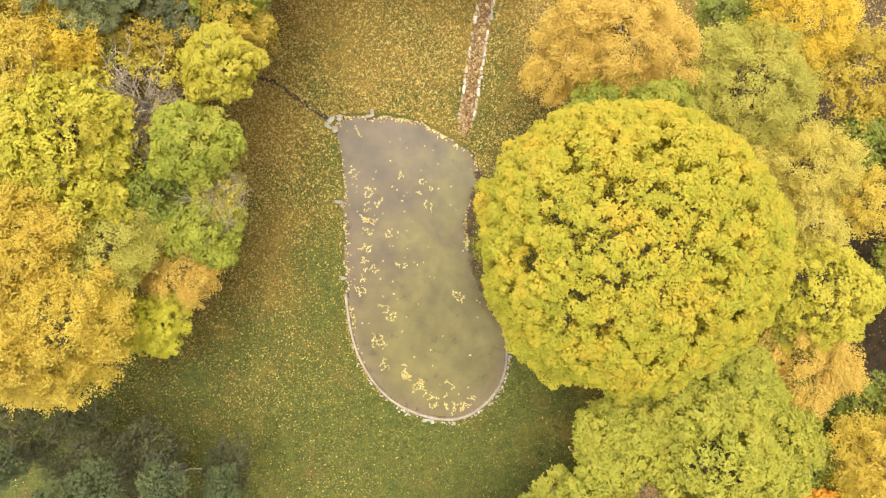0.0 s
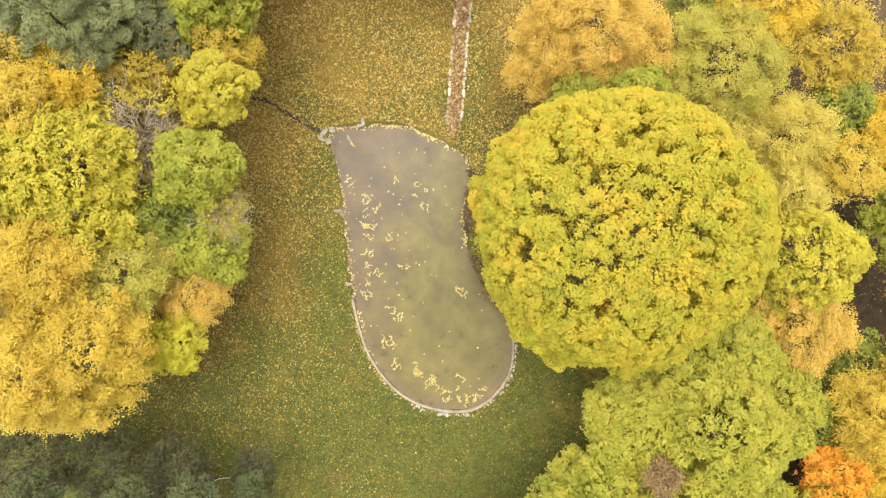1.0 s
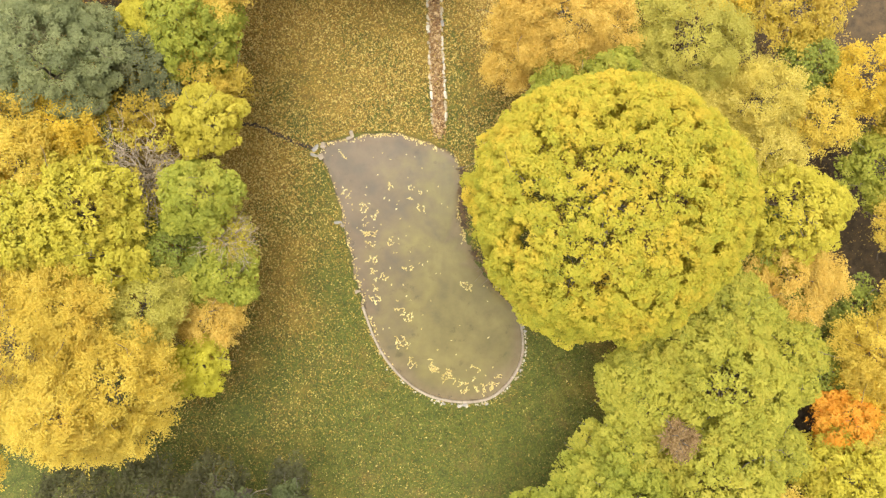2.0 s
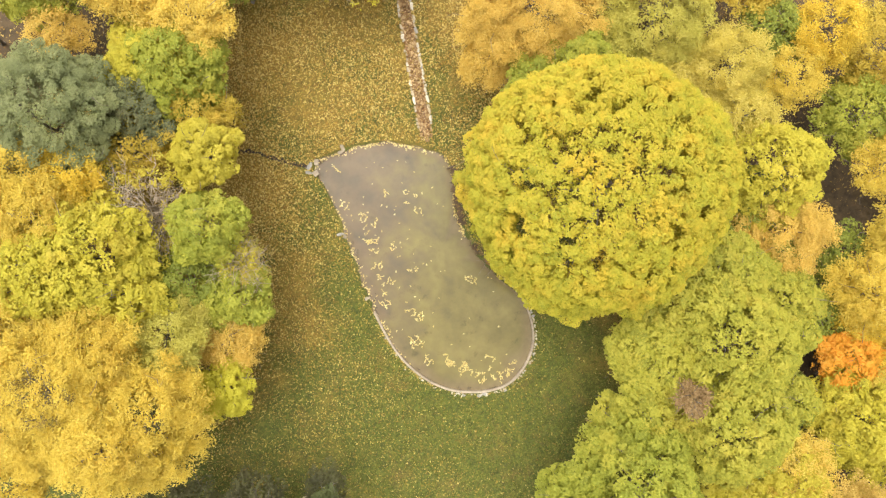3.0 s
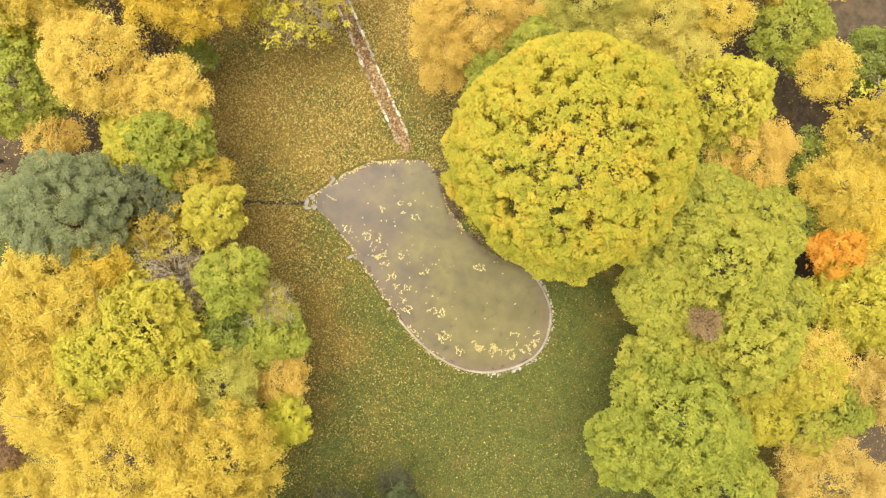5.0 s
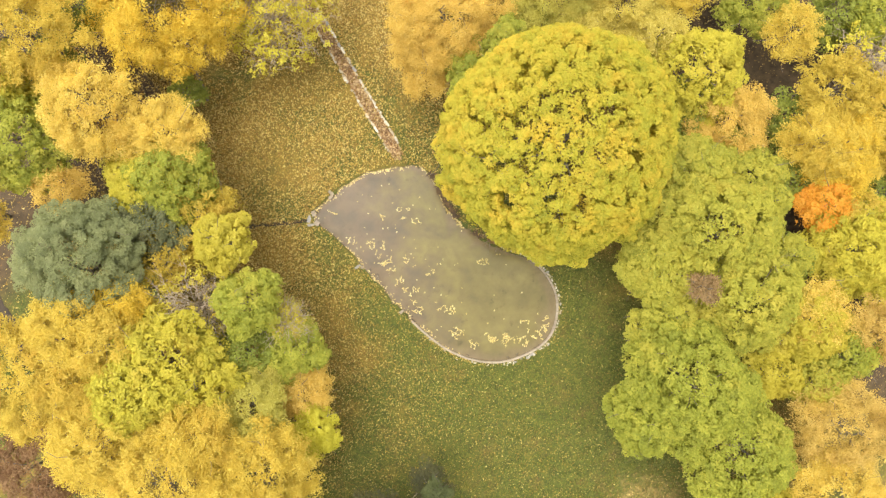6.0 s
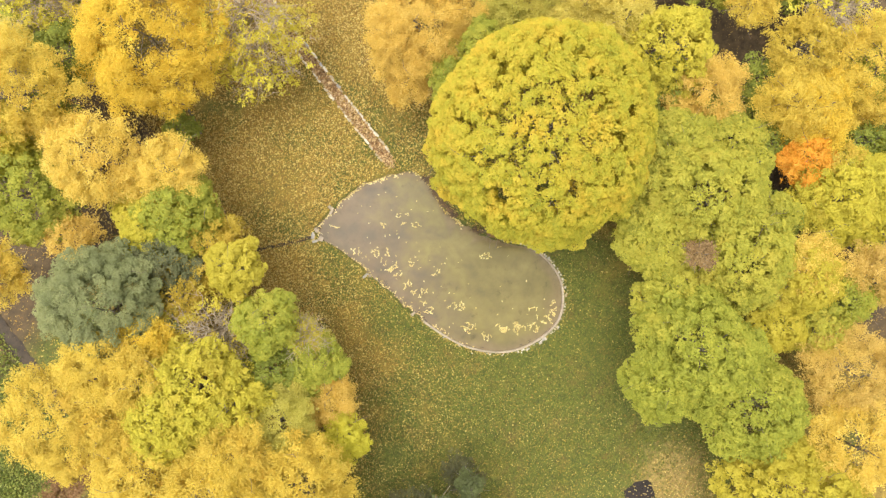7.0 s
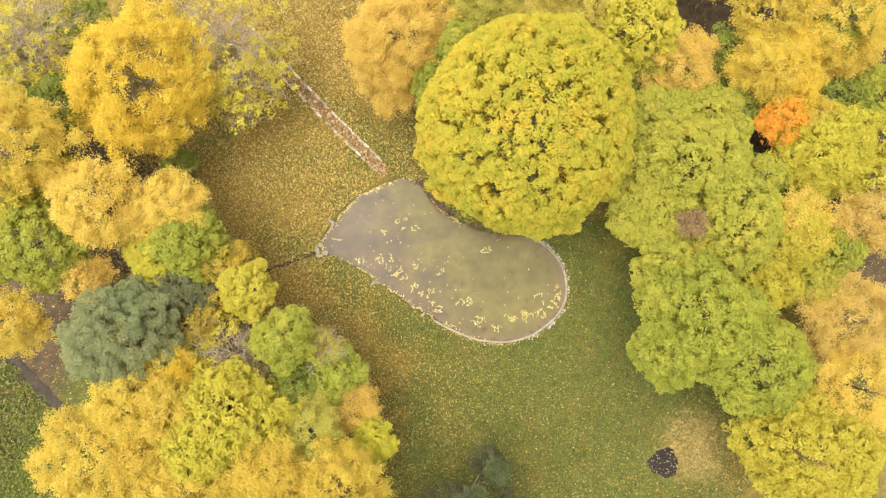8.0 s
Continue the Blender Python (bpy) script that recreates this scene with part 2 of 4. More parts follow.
def tubes_mesh(name, lines, mat, sides=6):
    """Tapered limbs: each line is (points, radii)."""
    vs, fs, base = [], [], 0
    turn = np.linspace(0, 2 * np.pi, sides, endpoint=False)
    for pts, radii in lines:
        pts = np.asarray(pts, float)
        way = np.gradient(pts, axis=0)
        way /= np.linalg.norm(way, axis=1, keepdims=True) + 1e-9
        a = np.cross(way, np.where(np.abs(way[:, 2:]) < 0.9, [[0, 0, 1]], [[1, 0, 0]]))
        a /= np.linalg.norm(a, axis=1, keepdims=True) + 1e-9
        b = np.cross(way, a)
        ring = pts[:, None] + np.asarray(radii)[:, None, None] * (np.cos(turn)[None, :, None] * a[:, None] + np.sin(turn)[None, :, None] * b[:, None])
        vs.append(ring.reshape(-1, 3))
        for k in range(len(pts) - 1):
            i, j = base + k * sides + np.arange(sides), base + k * sides + np.roll(np.arange(sides), -1)
            fs.append(np.stack([i, j, j + sides, i + sides], 1))
        base += len(pts) * sides
    return mesh_of(name, np.concatenate(vs), np.concatenate(fs), mat, True)


def limb(start, end, r0, r1, rng, sag=0.0, steps=6, wob=0.05):
    s = np.linspace(0, 1, steps)[:, None]
    start, end = np.asarray(start, float), np.asarray(end, float)
    length = np.linalg.norm(end - start)
    pts = start * (1 - s) + end * s
    pts[1:-1] += rng.normal(0, wob * length, (steps - 2, 3))
    pts[:, 2] += (sag * length * np.sin(np.pi * s))[:, 0]
    return pts, np.linspace(r0, r1, steps)


def height(x, y):
    """The lie of the ground."""
    return 0.03 * np.sin(0.9 * x + 0.4 * y) * np.sin(0.7 * y - 0.3 * x) + 0.015 * np.sin(2.3 * x) * np.sin(2.9 * y)


# ---------------------------------------------------------------- pond plan
KNOTS = [(-4.25, 5.15), (-2.15, 5.36), (0.1, 4.62), (1.38, 3.25), (0.98, 0.95), (1.42, -1.55), (2.47, -3.5),
         (2.2, -5.55), (0.5, -6.8), (-1.9, -6.15), (-3.4, -4.2), (-3.93, -1.3), (-3.98, 1.4), (-4.1, 3.8)]
CENTRE = np.array([-1.1, -0.8])


def outline(count):
    """The pond's edge as a smooth closed curve, sampled by angle round its centre."""
    k = np.array(KNOTS)
    pts = []
    for i in range(len(k)):
        p0, p1, p2, p3 = k[i - 1], k[i], k[(i + 1) % len(k)], k[(i + 2) % len(k)]
        for s in np.linspace(0, 1, 24, endpoint=False):
            pts.append(0.5 * (2 * p1 + (p2 - p0) * s + (2 * p0 - 5 * p1 + 4 * p2 - p3) * s * s + (3 * p1 - p0 - 3 * p2 + p3) * s ** 3))
    d = np.array(pts) - CENTRE
    ang, rad = np.arctan2(d[:, 1], d[:, 0]), np.hypot(d[:, 0], d[:, 1])
    order = np.argsort(ang)
    want = np.linspace(-np.pi, np.pi, count, endpoint=False)
    return want, np.interp(want, ang[order], rad[order], period=2 * np.pi)


ANGLES, EDGE = outline(360)


def edge_at(a):
    """Distance from the centre to the water's edge in the direction a."""
    return np.interp(a, ANGLES, EDGE, period=2 * np.pi)


def from_edge(x, y):
    """How far outside the pond's edge a place lies (negative inside), measured from its centre."""
    dx, dy = x - CENTRE[0], y - CENTRE[1]
    return np.hypot(dx, dy) - edge_at(np.arctan2(dy, dx))


def edge_point(a, out=0.0):
    r = edge_at(a) + out
    return CENTRE[0] + r * math.cos(a), CENTRE[1] + r * math.sin(a)


def rough_edge(a):
    """A ragged bank everywhere but along the kerb in the south."""
    wob = 0.05 * np.sin(13 * a) + 0.035 * np.sin(29 * a + 1) + 0.025 * np.sin(53 * a + 2)
    south = np.clip((np.cos(a + 1.45) - 0.55) / 0.2, 0, 1)
    return wob * (1 - south)


# ---------------------------------------------------------------- ground, pond
def ring_sheet(rings, mat, name):
    """A sheet of rings round the pond: each ring is (offset from the edge or radius, how round, z or None)."""
    n = len(ANGLES)
    vs = []
    for out, round_, z in rings:
        r = (EDGE + rough_edge(ANGLES) + out) * (1 - round_) + round_ * out
        x, y = CENTRE[0] + r * np.cos(ANGLES), CENTRE[1] + r * np.sin(ANGLES)
        fade = 1.0 if out < 60 else 0.0
        vs.append(np.stack([x, y, (height(x, y) * fade * min(1, max(0, out)) if z is None else np.full(n, z))], 1))
    i = np.arange(n)
    fs = [np.stack([k * n + i, k * n + (i + 1) % n, (k + 1) * n + (i + 1) % n, (k + 1) * n + i], 1) for k in range(len(rings) - 1)]
    return mesh_of(name, np.concatenate(vs), np.concatenate(fs), mat, True)


spread = [(0.0, 0, -0.1), (0.05, 0, -0.02), (0.14, 0, 0.0)]
spread += [(o, 0, None) for o in (0.3, 0.5, 0.8, 1.1, 1.5, 2, 2.5, 3, 3.6, 4.2, 5, 6)]
spread += [(r, s, None) for r, s in ((11, 0.3), (13, 0.6), (15, 0.8), (18, 1), (21, 1), (25, 1), (32, 1), (45, 1))]
spread += [(r, 1, 0.0) for r in (80, 200, 700, 3000)]
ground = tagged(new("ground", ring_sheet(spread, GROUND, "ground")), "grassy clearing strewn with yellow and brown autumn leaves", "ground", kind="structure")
basin = tagged(new("pond_basin", ring_sheet([(0.02, 0, -0.06), (-0.06, 0, -0.3), (-0.8, 0, -0.5), (-1.8, 0, -0.65), (0.02, 1, -0.7)], MUD, "pond_basin")),
               "muddy pond floor under shallow murky water", "pond bed", kind="structure")
DEEP = (0.04, -0.08, -0.2, -0.35, -0.55, -0.8, -1.1)
water = tagged(new("water", ring_sheet([(o, 0, -0.085) for o in DEEP] + [(0.01, 1, -0.085)], WATER, "water")),
               "still murky olive-brown pond water with floating leaves", "water", kind="structure")

depth = water.data.attributes.new("depth", "FLOAT", "POINT")
wobble = 1 + 0.5 * np.sin(5 * ANGLES + 1) * np.sin(2 * ANGLES) + 0.25 * np.sin(17 * ANGLES)
depth.data.foreach_set("value", np.concatenate([np.clip(-o * wobble, 0, 2) for o in DEEP] + [np.full(len(ANGLES), 3.0)]).astype(np.float32))


def rock_mesh(name, size, mat, rng, flat=1.0, rough=0.16):
    """A broken stone: the hull of scattered corners, its edges knocked off."""
    bm = bmesh.new()
    for k in range(18):
        d = rng.uniform(-1, 1, 3)
        d /= max(abs(d)) ** (1 - rough)
        bm.verts.new(d * np.array(size) * 0.5 * [1, 1, flat])
    hull = bmesh.ops.convex_hull(bm, input=bm.verts[:])
    bmesh.ops.delete(bm, geom=[v for v in bm.verts if not v.link_faces], context="VERTS")
    me = bpy.data.meshes.new(name)
    bm.to_mesh(me)
    bm.free()
    me.materials.append(mat)
    return me


# the kerb: cast lengths from the south-west round to the east
kerb = tagged(new("pond_kerb"), "low curved concrete kerb along the pond's southern edge", "kerb", kind="structure")
rng = np.random.default_rng(11)
a0, a1 = radians(-160), radians(-33)
angles = []
a = a0
while a < a1:
    angles.append(a)
    a += 0.42 / edge_at(a)
for a, b in zip(angles, angles[1:]):
    bm = bmesh.new()
    rows_ = []
    for s in np.linspace(a + 0.0012, b - 0.0012, 4):
        low = rng.normal(0, 0.004)
        ring = []
        for out, z in ((-0.015, -0.3), (-0.015, 0.025 + low), (0.005, 0.045 + low), (0.075, 0.045 + low), (0.1, 0.025 + low), (0.1, -0.1)):
            x, y = edge_point(s, out)
            ring.append(bm.verts.new((x, y, z)))
        rows_.append(ring)
    for r0, r1 in zip(rows_, rows_[1:]):
        for k in range(5):
            bm.faces.new((r0[k], r1[k], r1[k + 1], r0[k + 1]))
    bm.faces.new(rows_[0])
    bm.faces.new(rows_[-1][::-1])
    bmesh.ops.recalc_face_normals(bm, faces=bm.faces[:])
    me = bpy.data.meshes.new("kerb_stone")
    bm.to_mesh(me)
    bm.free()
    me.materials.append(CONCRETE)
    part("kerb_stone", me, kerb)

# rubble thrown up against the kerb's outer side
shapes = [rock_mesh("rubble", s, (PALE_STONE, BEIGE_STONE, GREY_STONE)[k % 3], rng, rough=0.4) for k, s in enumerate(((0.15, 0.09, 0.09), (0.1, 0.1, 0.08), (0.2, 0.1, 0.1), (0.09, 0.07, 0.07), (0.12, 0.08, 0.07)))]
for k in range(110):
    a = radians(rng.choice((-88, -78, -70, -58, -47, -40, -33, -28)) + rng.normal(0, 4.5)) if k < 98 else radians(rng.uniform(-140, -95))
    x, y = edge_point(a, 0.14 + abs(rng.normal(0.0, 0.06)))
    ob = new("rubble_stone", shapes[int(rng.integers(5))])
    ob.matrix_basis = pose(x, y, 0.025, rng.uniform(-8, 8), rng.uniform(-8, 8), math.degrees(a) + 90 + rng.normal(0, 30)) @ Matrix.Scale(rng.uniform(0.45, 1.0), 4)
    tagged(ob, "pale broken limestone piece beside the pond kerb", "stone", "rubble along the pond kerb")

# slabs at the inlet and lone stones on the banks
for x, y, sx, sy, turn in ((-4.5, 5.22, 0.38, 0.2, 35), (-4.62, 4.95, 0.34, 0.16, -30), (-4.35, 4.82, 0.26, 0.3, 10), (-4.16, 5.28, 0.2, 0.3, -20),
                           (-2.86, 5.5, 0.16, 0.34, 5), (-2.98, 5.35, 0.3, 0.16, 10), (-4.2, 1.9, 0.34, 0.14, -8), (-4.05, 1.72, 0.18, 0.16, 30), (-3.98, -1.15, 0.3, 0.16, 15)):
    ob = new("bank_slab", rock_mesh("bank_slab", (sx, sy, 0.1), GREY_STONE if sx > 0.3 else CONCRETE, rng))
    ob.matrix_basis = pose(x, y, 0.02, 0, 0, turn)
    tagged(ob, "flat light grey stone slab on the pond bank", "stone", "slabs on the pond bank")


# ---------------------------------------------------------------- stone-edged channel
def channel_mid(s):
    """The channel's middle line, s metres from its mouth."""
    return 0.86 + 0.155 * s + 0.002 * s * s, 4.85 + 0.985 * s


channel = tagged(new("stone_channel"), "narrow drain edged with white stones and filled with brown leaves", "drain", kind="structure")
rng = np.random.default_rng(21)
vs, fs = [], []
for k, s in enumerate(np.linspace(-0.35, 10.5, 60)):
    x, y = channel_mid(s)
    half = 0.24 + 0.02 * math.sin(3 * s)
    if s < 0.4:
        half *= max(0.35, 0.6 + s)
    for u, z in ((-1, 0.03), (-0.5, 0.012), (0, 0.004), (0.5, 0.012), (1, 0.03)):
        vs.append((x + u * half, y - u * half * 0.15, z + 0.02 + rng.normal(0, 0.006)))
for k in range(59):
    for j in range(4):
        i = k * 5 + j
        fs.append((i, i + 1, i + 6, i + 5))
part("channel_bed", mesh_of("channel_bed", vs, fs, BED, True), channel, "reddish brown leaf-filled bed")
SIZES = ((0.2, 0.13), (0.28, 0.16), (0.15, 0.15), (0.36, 0.14), (0.22, 0.19), (0.1, 0.12))
stones = [[rock_mesh("edge_stone", (wd, ln * 1.05, 0.2), mat, rng, rough=0.45) for ln, wd in SIZES] for mat in (BEIGE_STONE, PALE_STONE, GREY_STONE)]
for side in (-1, 1):
    s = 0.35
    while s < 10.2:
        pick = int(rng.choice(6, p=(0.22, 0.2, 0.2, 0.1, 0.12, 0.16)))
        kind_ = int(rng.choice(3, p=(0.62, 0.28, 0.1) if side < 0 else (0.2, 0.68, 0.12)))
        s += SIZES[pick][0] / 2
        if rng.random() > 0.07 + 0.1 * (side < 0):
            x, y = channel_mid(s)
            part("edge_stone", stones[kind_][pick], channel).matrix_basis = pose(x + side * (0.3 + rng.normal(0, 0.02)), y, 0.03 + rng.normal(0, 0.012), rng.normal(0, 4), rng.normal(0, 6), -9.5 + rng.normal(0, 9))
        s += SIZES[pick][0] / 2 + abs(rng.normal(0, 0.015))

# ---------------------------------------------------------------- ditch, dark strips and burnt place
def strip(name, points, width, mat, rng, label, category, lift=0.014, crown=0.012, ragged=1.0):
    """A ragged band of bare earth along a line."""
    pts = np.array(points, float)
    s = np.linspace(0, len(pts) - 1, 60)
    mid = np.stack([np.interp(s, np.arange(len(pts)), pts[:, k]) for k in (0, 1)], 1)
    way = np.gradient(mid, axis=0)
    way /= np.linalg.norm(way, axis=1, keepdims=True)
    side = np.stack([-way[:, 1], way[:, 0]], 1)
    mid += side * rng.normal(0, width * 0.12 * ragged, (60, 1))
    w = width * 0.5 * (1 - ragged * rng.uniform(-0.2, 0.55, (60, 1)))
    vs, fs = [], []
    for u, z in ((-1, 0), (-0.5, 0.8), (0, 1), (0.5, 0.8), (1, 0)):
        p = mid + side * w * u
        vs.append(np.stack([p[:, 0], p[:, 1], height(p[:, 0], p[:, 1]) + lift + crown * z + rng.normal(0, 0.006, 60)], 1))
    for j in range(4):
        i = j * 60 + np.arange(59)
        fs.append(np.stack([i, i + 60, i + 61, i + 1], 1))
    return tagged(new(name, mesh_of(name, np.concatenate(vs), np.concatenate(fs), mat, True)), label, category, kind="structure")


rng = np.random.default_rng(31)
strip("inlet_ditch", [(-4.55, 5.2), (-5.6, 5.85), (-6.7, 6.65), (-7.9, 7.1), (-9.0, 7.3)], 0.22, SOIL, rng, "narrow dark muddy ditch leading to the pond", "ditch")
strip("pond_bank", [(1.52, 3.15), (1.44, 2.6), (1.26, 1.9), (1.12, 1.2), (1.1, 0.5)], 0.42, EARTH, rng, "bare brown earth bank at the pond's edge under the maple", "bank", 0.0, 0.03)
strip("pond_bank", [(1.2, -0.45), (1.45, -0.9), (1.7, -1.55), (2.0, -2.25)], 0.4, EARTH, rng, "bare brown earth bank strewn with leaves at the pond's edge", "bank", 0.0, 0.03)
# the field's dark edge: a raised strip stands in for a wall's shadow
strip("boundary_ditch", [(-17.6, 18.5), (-18.15, 15.6), (-18.6, 13.2), (-19.0, 11.0), (-19.4, 8.8)], 0.75, SOIL, rng, "straight raised dark strip standing in for a wall's shadow beside a field", "ditch", 0.02, 0.05, 0.25)

# the burnt place: a mound of ash with charred lumps and a few leaves
n, vs, fs = 40, [(0, 0, 0.05)], []
for ring, z in ((0.3, 0.05), (0.55, 0.04), (0.75, 0.0)):
    for k in range(n):
        a = 2 * math.pi * k / n
        r = ring * (1 + 0.1 * math.sin(3 * a + 1) + 0.06 * math.sin(7 * a) + rng.normal(0, 0.03))
        vs.append((r * math.cos(a), r * math.sin(a), z + rng.normal(0, 0.012)))
tri = [(0, 1 + k, 1 + (k + 1) % n) for k in range(n)]
for ring in range(2):
    for k in range(n):
        i, j = 1 + ring * n + k, 1 + ring * n + (k + 1) % n
        tri += [(i, i + n, j + n), (i, j + n, j)]
pit = tagged(new("fire_pit"), "round patch of black charcoal and ash in the grass", "fire pit")
pit.location = (-3.03, -15.8, float(height(-3.03, -15.8)) + 0.01)
part("ash_bed", mesh_of("ash_bed", vs, tri, ASH, True), pit)
lumps = [rock_mesh("charcoal", s, ASH, rng, rough=0.3) for s in ((0.1, 0.06, 0.06), (0.16, 0.05, 0.05), (0.07, 0.07, 0.05))]
for k in range(70):
    a, r = rng.uniform(0, 2 * math.pi), 0.72 * math.sqrt(rng.random())
    part("charcoal", lumps[k % 3], pit).matrix_basis = pose(r * math.cos(a), r * math.sin(a), 0.06, rng.uniform(-20, 20), rng.uniform(-20, 20), rng.uniform(0, 360))
k = 60
aa, rr = rng.uniform(0, 2 * np.pi, k), 0.75 * np.sqrt(rng.random(k))
part("leaves", leaves_mesh("leaves", np.stack([rr * np.cos(aa), rr * np.sin(aa), np.full(k, 0.1)], 1), np.array([0, 0, 1.0]) + rng.normal(0, 0.2, (k, 3)), 0.07, FLOATING, rng), pit, "pale fallen leaves on the ash")

